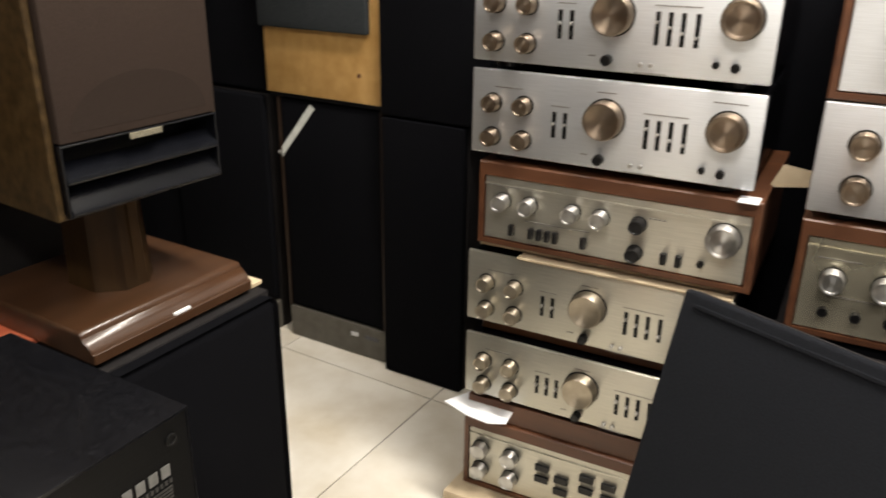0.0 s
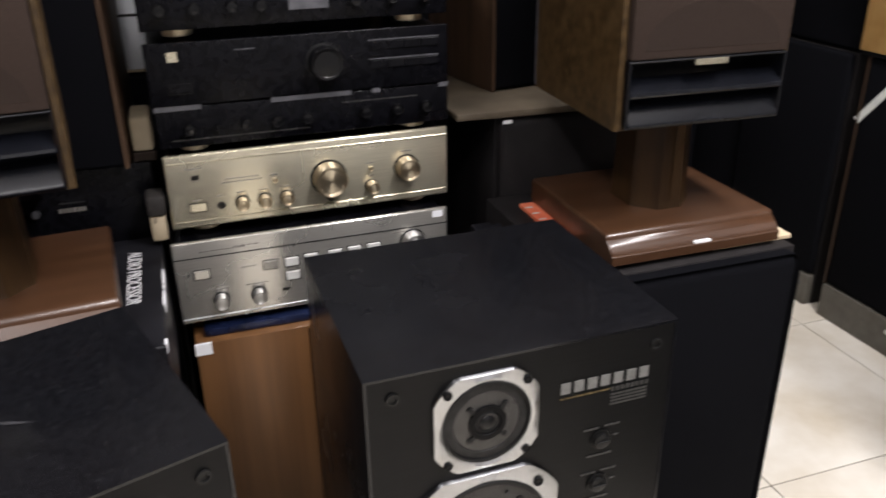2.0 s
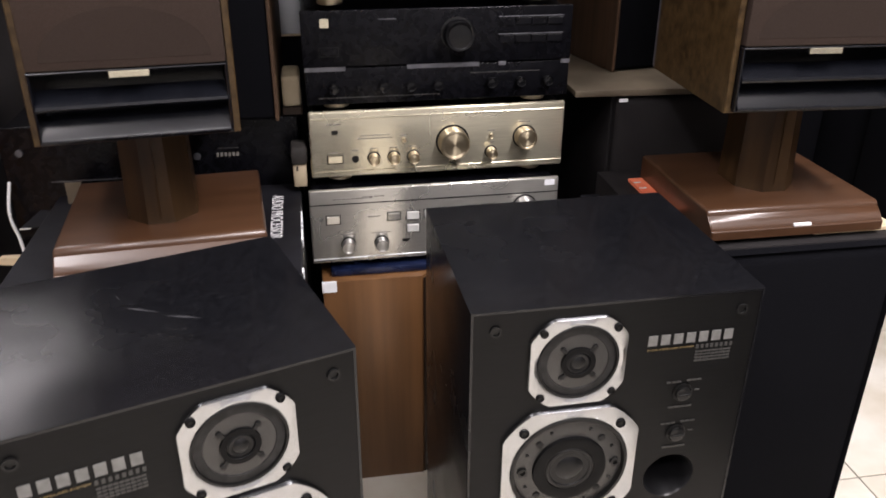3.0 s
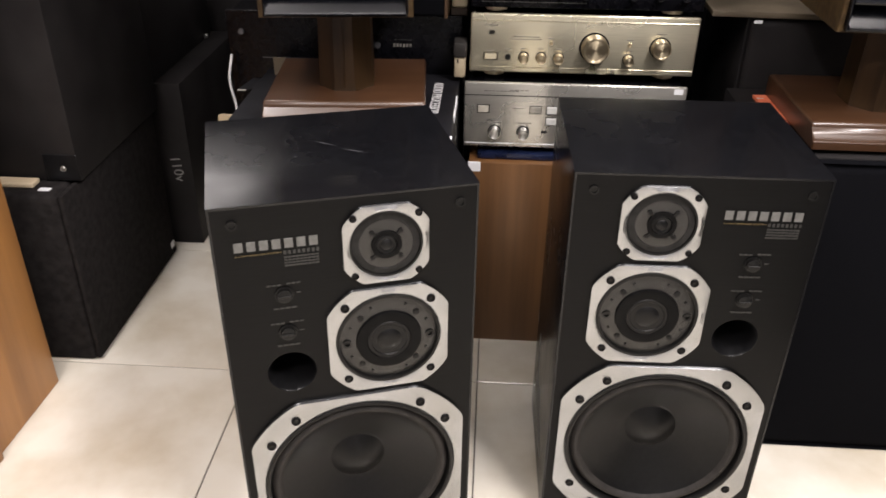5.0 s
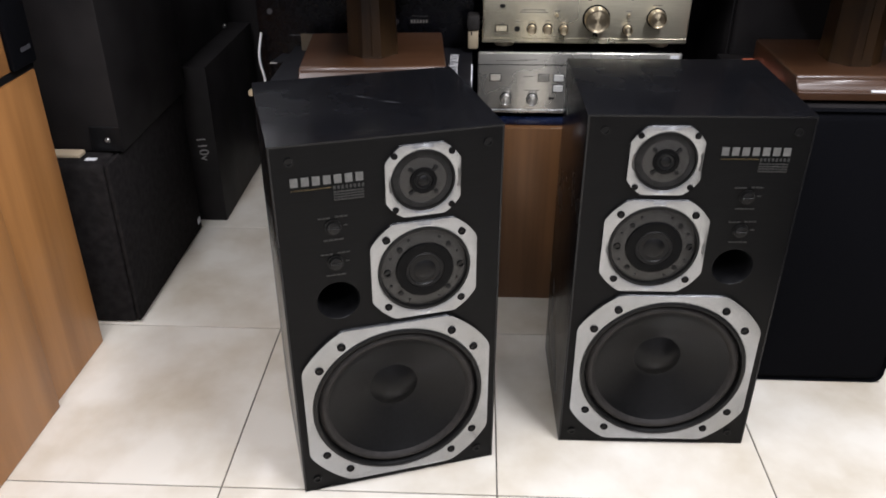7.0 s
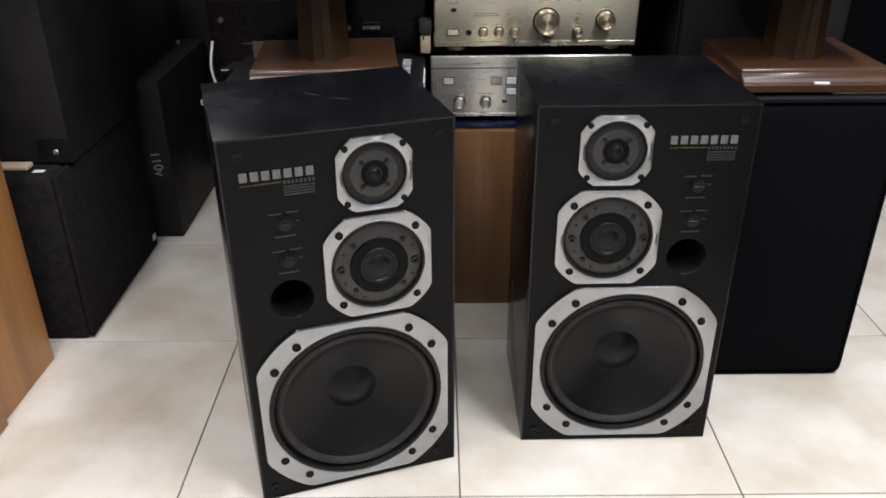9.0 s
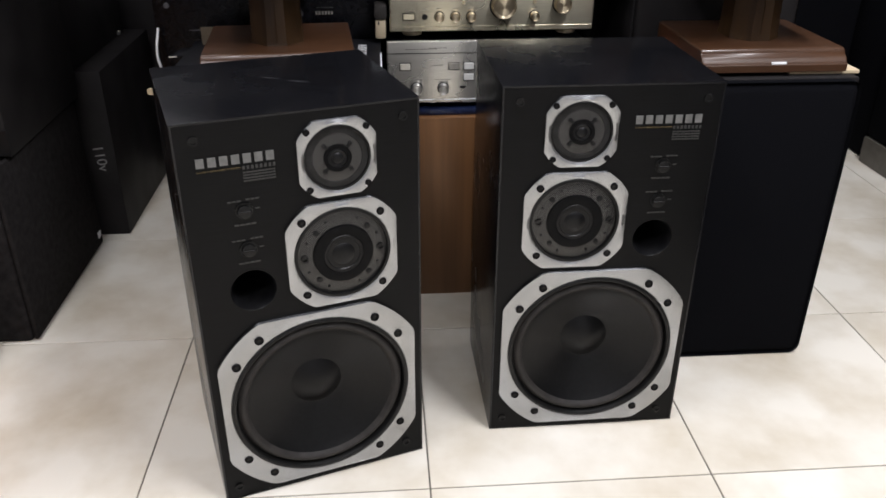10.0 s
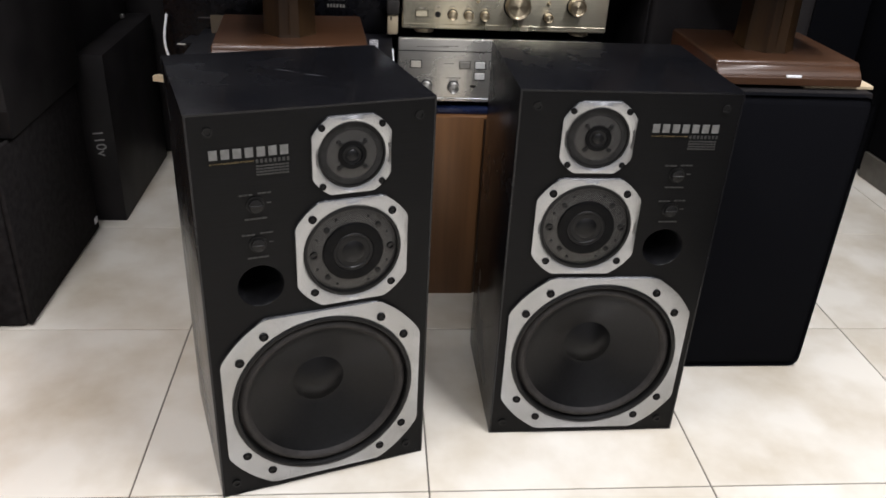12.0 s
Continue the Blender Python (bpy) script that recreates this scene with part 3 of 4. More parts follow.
def plain_speaker(name, m, w, d, h, label, front=None, side=None, bevel=0.012, plinth=0.0, group="", edge=None):
    """Closed loudspeaker: cabinet, cloth front and, where it has one, a plinth. Origin: front lower left; front towards -y."""
    t = thing(name, m, label, "loudspeaker", group)
    part("cabinet", box(0, w, 0.022, d, 0, h, 0.003, 2), side or BLACKBOX, t)
    part("grille", box(0.002, w - 0.002, 0, 0.0215, plinth + 0.002, h - 0.002, bevel, 3), front or CLOTH, t, "black cloth grille" if front is None else "")
    if plinth:
        pl = part("plinth", box(0, w, -0.004, 0.0215, 0.0, plinth, 0.006, 2), SHADOWGREY, t, "grey-brown plinth strip")
        part("badge", box(w * 0.80, w * 0.93, -0.006, -0.0035, plinth * 0.62, plinth * 0.74), GREYMETAL, pl, "dull maker's badge")
        part("badge", box(w * 0.66, w * 0.73, -0.006, -0.0035, plinth * 0.62, plinth * 0.74), WHITEINK, pl, "small pale badge")
    if edge:
        for x in (0.0, w - 0.006):
            part("edge_strip", box(x, x + 0.006, -0.003, 0.0225, plinth + 0.001, h, 0.001, 1), edge, t)
    return t


# black speakers under the stands
plain_speaker("floor_loudspeaker", pose(0.468, -0.150, 0), 0.358, 0.36, 0.606, "tall black cloth-fronted loudspeaker carrying a speaker stand", bevel=0.02)
ob = part("wooden_board", box(0.70, 0.8360, -0.106, 0.19, 0.6065, 0.6134, 0.001, 1), CREAM)
tagged(ob, "thin pale wooden board under the stand", "board")
ob = part("card_sleeve", box(0.504, 0.546, 0.012, 0.150, 0.6067, 0.6133, 0.0008, 1), ORANGE)
tagged(ob, "orange-red printed card sticking out under the stand", "card")
bm = bmesh.new()
for k in range(5):
    box(0.5055, 0.518, 0.022 + k * 0.026, 0.0260 + k * 0.026, 0.6131, 0.6137, bm=bm)
tagged(part("print", bm, WHITEINK, ob, "white print", False), kind="stuff")
c = thing("carton", pose(0.428, -0.01, 0), "small black carton with white worn edges beside the silver amplifier", "carton")
part("carton_body", box(0, 0.036, 0, 0.19, 0, 0.575, 0.002, 1), CARTON, c)
bm = prism([(0.0, 0.02), (0.034, 0.0), (0.036, 0.09), (0.004, 0.10)], 0, 0.002)
bmesh.ops.transform(bm, matrix=Matrix.Translation((0.0, 0.05, 0.577)) @ Matrix.Rotation(radians(-24), 4, "Y"), verts=bm.verts[:])
part("flap", bm, CARTON, c, "bent carton flap")
bm = bmesh.new()
box(-0.0006, 0.002, 0.012, 0.075, 0.566, 0.5762, bm=bm)
box(0.004, 0.030, -0.0006, 0.002, 0.5735, 0.5762, bm=bm)
tagged(part("worn_edge", bm, PAPER, c, "worn white cardboard edge", False), kind="stuff")
plain_speaker("floor_loudspeaker", pose(-0.452, -0.095, 0), 0.375, 0.34, 0.44, "black cloth-fronted loudspeaker behind the scuffed one")

ob = part("card", box(-0.438, -0.412, 0.204, 0.206, 0.6030, 0.640, 0.0005, 1), SHADEBOARD)
tagged(ob, "small dull card standing behind the stand's base", "card")
ob = part("card_sleeve", prism([(-0.408, -0.098), (-0.384, -0.100), (-0.380, -0.055), (-0.392, -0.060)], 0.6030, 0.6034), ORANGE)
tagged(ob, "torn orange-red card under the corner of a stand", "card")
ob = thing("power_adapter", pose(-0.0725, 0.196, 0.6124), "pale grey plastic adapter standing beside the champagne amplifier", "adapter")
part("body", box(0, 0.0225, 0, 0.045, 0, 0.040, 0.004, 2), LBOARD, ob, "pale plastic body")
part("cap", box(-0.002, 0.0250, -0.004, 0.045, 0.0404, 0.072, 0.006, 2), RUBBER, ob, "dark grey cap")
part("slot", box(0.006, 0.009, -0.0006, 0.001, 0.030, 0.038), GASKET, ob, "", False)

# black carton under the other stand
c = thing("carton", pose(0, 0, 0.4405), "black printed carton with worn white edges under a stand", "carton")
part("carton_body", box(-0.462, -0.062, -0.105, 0.245, 0, 0.162, 0.002, 1), CARTON, c)
lettering("white_print", "AUDIO PROCESSOR", 0.172, 0.0190, WHITEINK, c, Matrix.Translation((-0.110, 0.190, 0.1622)) @ Matrix.Rotation(radians(-90), 4, "Z"), "line of white lettering")
bm = prism([(-0.490, 0.118), (-0.455, 0.125), (-0.455, 0.185), (-0.478, 0.190)], 0.158, 0.1605)
part("flap", bm, CARTON, c, "bent carton flap")
part("worn_edge", box(-0.490, -0.474, 0.1170, 0.1185, 0.1585, 0.1608), BTNPALE, c, "worn white cardboard edge", False)
bm = bmesh.new()
for y0, y1 in ((-0.100, -0.088), (0.005, 0.045), (0.07, 0.115), (0.055, 0.062)):
    box(-0.0635, -0.0608, y0, y1, 0.150, 0.1628, bm=bm)
tagged(part("worn_edge", bm, PAPER, c, "worn white cardboard edge", False), kind="stuff")


# ---------------------------------------------------------------- amplifiers
def knob(parent, x, z, r, length, mat, name="knob", label="", skirt=0.0):
    pr = [(r, -0.001), (r, -length + r * 0.12), (r * 0.93, -length), (r * 0.80, -length + 0.0003), (r * 0.75, -length + 0.0012), (r * 0.05, -length + 0.0006)]
    ob = part(name, lathe(x, z, pr, 36), mat, parent, label)
    if skirt:
        ring = [(r + skirt * 0.8, 0.0003), (r + skirt * 0.8, -0.0015), (r * 0.98, -0.0020)]
        part("collar", lathe(x, z, ring, 28, cap1=False), GASKET, parent)
    return ob


def amp(name, m, w, d, h, face, body, label, group="", case=None, feet=True, lip=0.003):
    """Hi-fi unit: body, faceplate, feet and, where it has one, a wooden case. Origin: front lower left corner; front towards -y."""
    t = thing(name, m, label, "amplifier", group)
    f = 0.012 if feet else 0.0
    if case:
        k = 0.011
        bm = bmesh.new()
        o = lambda y, i: [(i, y, i), (w - i, y, i), (w - i, y, h - i), (i, y, h - i)]
        top = 0.024
        inn = lambda y: [(k, y, 0.011), (w - k, y, 0.011), (w - k, y, h - top), (k, y, h - top)]
        loft([inn(0.03), inn(0.0), o(0.0, 0.0025), o(0.0025, 0), o(d, 0)], bm, False, True)
        part("case", bm, case, t, "walnut wooden case")
        fp = part("faceplate", box(k + 0.0015, w - k - 0.0015, 0.003, 0.02, 0.0125, h - top - 0.0015, 0.0012, 1), face, t, "brushed faceplate")
        part("trim_line", box(k + 0.0015, w - k - 0.0015, 0.0005, 0.0035, h - top - 0.018, h - top - 0.014), face, t, "raised bright trim line", False)
        return t, fp
    part("body", box(0.006, w - 0.006, 0.008, d, f + 0.004, h - 0.004, 0.003, 1), body, t, "dark metal body")
    fp = part("faceplate", box(0, w, 0, 0.0085, f, h, lip, 3), face, t, "brushed metal faceplate")
    if feet:
        for x in (0.05, w - 0.05):
            for y in (0.04, d - 0.05):
                bm = lathe(0, 0, [(0.020, 0.0), (0.021, 0.003), (0.019, f + 0.0035)], 24, cap0=True)
                bmesh.ops.rotate(bm, verts=bm.verts[:], cent=(0, 0, 0), matrix=Matrix.Rotation(radians(90), 3, "X"))
                bmesh.ops.translate(bm, verts=bm.verts[:], vec=(x, y, 0.0))
                part("foot", bm, GOLDKNOB if face is CHAMPAGNE or face is BLACKMETAL else PLASTIC, t)
    return t, fp


def button(parent, x, z, w, h, mat, proud=0.003, rim=True):
    b = part("button", box(x - w / 2, x + w / 2, -proud, 0.0005, z - h / 2, z + h / 2, 0.0008, 1), mat, parent)
    if rim:
        bm = bmesh.new()
        s = lambda i, y: [(x - w / 2 - i, y, z - h / 2 - i), (x + w / 2 + i, y, z - h / 2 - i), (x + w / 2 + i, y, z + h / 2 + i), (x - w / 2 - i, y, z + h / 2 + i)]
        loft([s(0.0005, -0.0003), s(0.0018, -0.0003)], bm)
        part("button_rim", bm, GASKET, b, "", False)
    return b


def slider(parent, x, z, length, at=0.3):
    s = part("slider_slot", box(x - 0.0036, x + 0.0036, -0.0006, 0.0005, z - length / 2, z + length / 2, 0.0004, 1), GASKET, parent, "black slider slot")
    zz = z + length * (0.5 - at)
    part("lever", box(x - 0.0018, x + 0.0018, -0.009, -0.0005, zz - 0.0022, zz + 0.0022, 0.0005, 1), STEELKNOB, s)


def print_lines(parent, rows, mat=GREYINK):
    bm = bmesh.new()
    for x, z, w, n in rows:
        bars(x - w / 2, z, w, 0.0018, n, y=-0.0005, fill=0.8, bm=bm)
    tagged(part("print", bm, mat, parent, "small printed lettering", False), kind="stuff")


# champagne integrated amplifier
t, f = amp("integrated_amplifier", pose(-0.042, 0.198, 0.6135, 0, 0, 0.9), 0.440, 0.33, 0.128, CHAMPAGNE, BLACKMETAL, "champagne gold integrated amplifier with turned knobs", lip=0.004)
part("top_edge", box(0.002, 0.438, -0.0012, 0.006, 0.1135, 0.1165, 0.001, 1), CHAMPAGNE, f, "bright bevelled edge")
part("lower_edge", box(0.002, 0.438, -0.0010, 0.006, 0.0225, 0.0240, 0.0006, 1), CHAMPAGNE, f, "fine line along the lower edge")
kz = -0.6135
knob(f, 0.242, 0.680 + kz, 0.026, 0.026, GOLDKNOB, "volume_knob", "large turned gold volume knob", 0.004)
knob(f, 0.369, 0.682 + kz, 0.0185, 0.022, GOLDKNOB, "selector_knob", "turned gold selector knob", 0.003)
for x in (0.106, 0.140, 0.174, 0.310):
    knob(f, x, 0.6575 + kz, 0.0095, 0.018, GOLDKNOB, "tone_knob", "", 0.002)
for x, z, r in ((0.310, 0.687, 0.0035), (0.158, 0.687, 0.0035)):
    knob(f, x, z + kz, r, 0.006, GOLDKNOB, "push_button")
part("headphone_jack", lathe(0.075, 0.657 + kz, [(0.006, 0), (0.006, -0.001), (0.0035, -0.001), (0.0033, -0.0002)], 20), GASKET, f)
button(f, 0.041, 0.658 + kz, 0.024, 0.012, CHAMPAGNE)
part("indicator_window", box(0.037, 0.0475, -0.0008, 0.0004, 0.7015 + kz, 0.7085 + kz), GASKET, f, "small dark window", False)
print_lines(f, [(0.041, 0.1045, 0.026, 5), (0.11, 0.083, 0.05, 8), (0.11, 0.078, 0.06, 10), (0.041, 0.055, 0.012, 3), (0.075, 0.058, 0.010, 3), (0.106, 0.060, 0.012, 3), (0.14, 0.060, 0.012, 3), (0.174, 0.060, 0.012, 3), (0.31, 0.060, 0.012, 3), (0.369, 0.094, 0.02, 5), (0.310, 0.081, 0.012, 3), (0.158, 0.081, 0.012, 3)])

# silver integrated amplifier below it
t, f = amp("integrated_amplifier", pose(-0.050, 0.176, 0.4635, 0, 0, 0.6), 0.438, 0.34, 0.1485, WARMSILVER, BLACKMETAL, "silver integrated amplifier with square buttons on the wooden loudspeaker")
kz = -0.4635
part("groove", box(0.001, 0.437, -0.0006, 0.001, 0.5845 + kz, 0.5862 + kz), GASKET, f, "dark line across the faceplate", False)
part("lower_edge", box(0.002, 0.436, -0.0010, 0.004, 0.4825 + kz, 0.4840 + kz, 0.0006, 1), SILVER, f, "bright line along the lower edge")
button(f, 0.039, 0.557 + kz, 0.022, 0.014, WARMSILVER)
for x, z in ((0.144, 0.557), (0.177, 0.557), (0.177, 0.533), (0.208, 0.5585), (0.247, 0.559), (0.279, 0.560), (0.311, 0.5605)):
    button(f, x, z + kz, 0.021, 0.014, WARMSILVER if x < 0.15 else BTNPALE)
knob(f, 0.063, 0.510 + kz, 0.0115, 0.018, STEELKNOB, "tone_knob", "", 0.002)
knob(f, 0.121, 0.509 + kz, 0.0115, 0.018, STEELKNOB, "tone_knob", "", 0.002)
knob(f, 0.377, 0.560 + kz, 0.020, 0.022, STEELKNOB, "volume_knob", "large turned volume knob", 0.003)
part("slot", box(0.158, 0.170, -0.0007, 0.0004, 0.508 + kz, 0.513 + kz), GASKET, f, "small dark slot", False)
part("price_sticker", box(0.412, 0.430, -0.0008, 0.0003, 0.597 + kz, 0.608 + kz), PAPER, f, "small white sticker", False)
print_lines(f, [(0.075, 0.130, 0.07, 9), (0.11, 0.132, 0.04, 4), (0.063, 0.064, 0.03, 6), (0.121, 0.064, 0.034, 6), (0.110, 0.095, 0.022, 5), (0.36, 0.115, 0.03, 5)])
ob = part("plastic_film", box(-0.020, 0.185, 0.172, 0.44, 0.4485, 0.4630, 0.004, 2), BLUEFILM)
tagged(ob, "crumpled dark blue plastic film under the silver amplifier", "plastic film")

# wooden loudspeaker under the amplifiers
t = thing("floor_loudspeaker", pose(0, 0, 0), "oak-veneered floor loudspeaker with an angled dark side under the amplifiers", "loudspeaker")
foot = [(-0.036, 0.156), (0.139, 0.156), (0.262, 0.285), (0.262, 0.50), (-0.036, 0.50)]
part("cabinet", prism(foot, 0.0, 0.448, 0.0015), MIDOAK, t, "oak veneer cabinet")
# angled side panel, darker in colour than the oak front
part("angled_side", prism([(0.1415, 0.1555), (0.1435, 0.1545), (0.2650, 0.2825), (0.2630, 0.2845)], 0.004, 0.444), DARKWALNUT, t, "dark angled side panel")
part("corner_tape", box(-0.0375, -0.012, 0.1545, 0.158, 0.428, 0.4488, 0.0005, 1), PAPER, t, "worn white corner")

# black hi-fi units stacked on the champagne one
z = 0.7415
t, f = amp("cassette_deck", pose(-0.042, 0.195, z, 0, 0, 0.8), 0.440, 0.32, 0.071, BLACKMETAL, BLACKMETAL, "black hi-fi unit with a row of small knobs", "black units in the stack", lip=0.0015)
for x in (0.045, 0.085, 0.125, 0.170, 0.215, 0.305, 0.355, 0.402):
    knob(f, x, 0.040, 0.0085 if x != 0.085 else 0.004, 0.014, GLOSSBLACK, "tone_knob", "")
# grey pieces stand in for light caught by the top bevel
for a, b in ((0.0, 0.065), (0.165, 0.285), (0.318, 0.330), (0.425, 0.44)):
    part("top_strip", box(a, b, -0.0012, 0.006, 0.0665, 0.0735), GREYMETAL, f, "grey highlight along the top bevel", False)
print_lines(f, [(0.12, 0.022, 0.2, 30), (0.33, 0.055, 0.12, 20)], DIMINK)
z = 0.815
t, f = amp("receiver", pose(-0.044, 0.193, z, 0, 0, 0.8), 0.442, 0.33, 0.088, BLACKMETAL, BLACKMETAL, "black receiver with a large round volume knob", "black units in the stack", lip=0.0015, feet=False)
knob(f, 0.249, 0.047, 0.0245, 0.026, GLOSSBLACK, "volume_knob", "large glossy black volume knob", 0.003)
part("gold_sticker", box(0.030, 0.044, -0.001, 0.0004, 0.062, 0.076), CHAMPAGNE, f, "small gold sticker", False)
button(f, 0.042, 0.024, 0.028, 0.012, BLACKMETAL)
for zz in (0.064, 0.036):
    for k in range(4):
        x = 0.332 + k * 0.0268
        b = part("button", box(x - 0.0128, x + 0.0128, -0.002, 0.0004, zz - 0.006, zz + 0.006, 0.0006, 1), BLACKMETAL, f)
    part("key_strip", box(0.317, 0.427, -0.0012, 0.0004, zz + 0.0075, zz + 0.009), GREYMETAL, f, "thin grey line", False)
part("display_window", box(0.11, 0.205, -0.0008, 0.0004, 0.030, 0.074), BLACKMETAL, f, "glossy black display window", False)
# short grey bar drawn as a highlight on the window's upper edge
part("window_highlight", box(0.122, 0.150, -0.0014, -0.0006, 0.0725, 0.074), GREYMETAL, f, "", False)
z = 0.9075
t, f = amp("tuner", pose(-0.044, 0.195, z, 0, 0, 0.8), 0.442, 0.32, 0.065, BLACKMETAL, BLACKMETAL, "black hi-fi unit with small round knobs and a pale window", "black units in the stack", lip=0.0015)
for x in (0.03, 0.075, 0.125, 0.165, 0.30, 0.355, 0.405):
    knob(f, x, 0.040, 0.0085, 0.014, GLOSSBLACK, "tone_knob")
part("display_window", box(0.205, 0.262, -0.0008, 0.0004, 0.030, 0.052), GREYMETAL, f, "dull pale window", False)
part("top_strip", box(0, 0.442, -0.0014, 0.003, 0.0605, 0.0625), GREYMETAL, f, "thin grey strip", False)
z = 0.973
t, f = amp("cassette_deck", pose(-0.044, 0.198, z, 0, 0, 0.8), 0.442, 0.32, 0.11, BLACKMETAL, BLACKMETAL, "black hi-fi unit with a row of flat grey keys", "black units in the stack", lip=0.0015, feet=False)
for x in (0.03, 0.10, 0.165, 0.245, 0.345, 0.40):
    part("key", box(x - 0.026, x + 0.026, -0.003, 0.0004, 0.012, 0.018, 0.0006, 1), GREYMETAL, f)

# ---------------------------------------------------------------- behind the stands
plain_speaker("floor_loudspeaker", pose(0.492, 0.212, 0), 0.37, 0.34, 0.742, "black loudspeaker with a folded cloth on top, behind a stand", front=BLACKBOX, bevel=0.015)
ob = part("price_sticker", box(0.498, 0.513, 0.2090, 0.2115, 0.7330, 0.7385), PAPER)
tagged(ob, "small white sticker on the black loudspeaker", "sticker")
ob = part("cream_board", prism([(0.418, 0.215), (0.74, 0.20), (0.78, 0.60), (0.43, 0.60)], 0.7425, 0.7545, 0.003), SHADEBOARD)
tagged(ob, "cream board carrying a wooden loudspeaker", "board")
plain_speaker("bookshelf_loudspeaker", pose(0.526, 0.335, 0.755, 0, 0, 10), 0.20, 0.24, 0.50, "dark walnut loudspeaker with a black grille on a cream board", side=BROWNWALNUT, bevel=0.008, group="walnut loudspeakers behind the stands", edge=BROWNWALNUT)
t, f = amp("power_amplifier", pose(-0.545, 0.262, 0.49), 0.485, 0.30, 0.228, BLACKMETAL, BLACKMETAL, "large black power amplifier behind a stand", feet=False, lip=0.002)
for x, zz in ((0.030, 0.185), (0.312, 0.165), (0.03, 0.03), (0.45, 0.03)):
    knob(f, x, zz, 0.0060, 0.005, GREYMETAL, "screw")
print_lines(f, [(0.365, 0.176, 0.036, 8)], DIMINK)
tagged(part("model_mark", bars(0.344, 0.162, 0.040, 0.007, 6, fill=0.65), GREYINK, f, "dull printed mark", False), kind="stuff")
part("thin_line", box(0.07, 0.19, -0.001, 0.0004, 0.131, 0.1325), GREYMETAL, f, "", False)
plain_speaker("floor_loudspeaker", pose(-0.545, 0.256, 0), 0.485, 0.33, 0.489, "black loudspeaker under the power amplifier")
# dark strip added to fill the space below the cream block
ob = part("wooden_board", box(-0.0835, -0.0500, 0.2625, 0.40, 0.7185, 0.7335, 0.002, 1), DARKWALNUT)
tagged(ob, "dark strip added under a cream block", "board")
ob = part("cream_block", box(-0.0820, -0.0510, 0.2625, 0.345, 0.7338, 0.787, 0.006, 3), LBOARD)
tagged(ob, "pale cream block beside the walnut loudspeaker", "block")
plain_speaker("bookshelf_loudspeaker", pose(-0.289, 0.240, 0.7187, 0, 0, -2), 0.20, 0.24, 0.50, "dark walnut loudspeaker with a black grille beside a cream block", side=BROWNWALNUT, bevel=0.008, group="walnut loudspeakers behind the stands", edge=BROWNWALNUT)

# tall black speakers added as dark filler, closing the back
for x in (-0.52, -0.16, 0.20, 0.54):
    plain_speaker("floor_loudspeaker", pose(x, 0.86, 0), 0.33, 0.36, 1.45, "tall black filler loudspeaker added behind the stacked units", group="tall black loudspeakers at the back")
# stand added only to carry the silver unit
plain_speaker("floor_loudspeaker", pose(-0.125, 0.597, 0), 0.11, 0.225, 0.786, "narrow black stand added under a silver unit")
t, f = amp("integrated_amplifier", pose(-0.118, 0.60, 0.7905), 0.10, 0.22, 0.19, SILVER, BLACKMETAL, "narrow silver hi-fi unit behind the black stack", feet=False)
knob(f, 0.055, 0.15, 0.012, 0.02, STEELKNOB, "tone_knob")
part("groove", box(0.001, 0.099, -0.0006, 0.001, 0.095, 0.100), GASKET, f, "dark line", False)
ob = part("wooden_board", box(-0.118, -0.020, 0.599, 0.82, 0.7863, 0.7902, 0.001, 1), CARDBOARD)
tagged(ob, "pale board under a silver unit", "board")

# ---------------------------------------------------------------- row along the side wall, fronts towards -x
GR = "black loudspeakers along the wall"
plain_speaker("floor_loudspeaker", pose(1.572, 0.955, 0, 0, 0, -89), 0.37, 0.36, 0.700, "black cloth-fronted floor loudspeaker with a grey plinth", plinth=0.09, group=GR)
tp = plain_speaker("floor_loudspeaker", pose(1.580, 0.535, 0, 0, 0, -89), 0.335, 0.36, 0.705, "black floor loudspeaker with white tape strip and grey plinth", plinth=0.095, group=GR, edge=DARKWALNUT)
bm = box(-0.009, 0.009, -0.0012, 0.0006, 0, 0.185)
bmesh.ops.transform(bm, matrix=Matrix.Translation((-0.001, 0, 0.545)) @ Matrix.Rotation(radians(39.5), 4, "Y"), verts=bm.verts[:])
part("tape", bm, TAPE, tp, "diagonal strip of white tape", False)
plain_speaker("floor_loudspeaker", pose(1.556, 0.185, 0, 0, 0, -89), 0.235, 0.36, 0.700, "tall plain black cloth-fronted loudspeaker", group=GR, bevel=0.005)
plain_speaker("floor_loudspeaker", pose(1.556, 0.187, 0.7005, 0, 0, -89), 0.30, 0.36, 0.60, "plain black cloth-fronted loudspeaker stacked on another", group=GR, bevel=0.005)
plain_speaker("floor_loudspeaker", pose(1.590, 0.955, 0.7005, 0, 0, -89), 0.375, 0.36, 0.60, "plain black loudspeaker stacked on another", group=GR, bevel=0.01)
t = thing("bookshelf_loudspeaker", pose(1.570, 0.560, 0.7055, 0, 0, -89), "yellow oak loudspeaker with dark grey grille on a black one", "loudspeaker")
part("cabinet", box(0, 0.365, 0.0, 0.32, 0.010, 0.56, 0.003, 2), YELLOWOAK, t, "yellow oak cabinet")
part("grille", box(0.0, 0.338, -0.020, -0.0005, 0.178, 0.55, 0.006, 2), GRILLEGREY, t, "dark grey grille")
part("foot_board", box(0.005, 0.36, 0.004, 0.31, 0, 0.0098), PLASTIC, t)
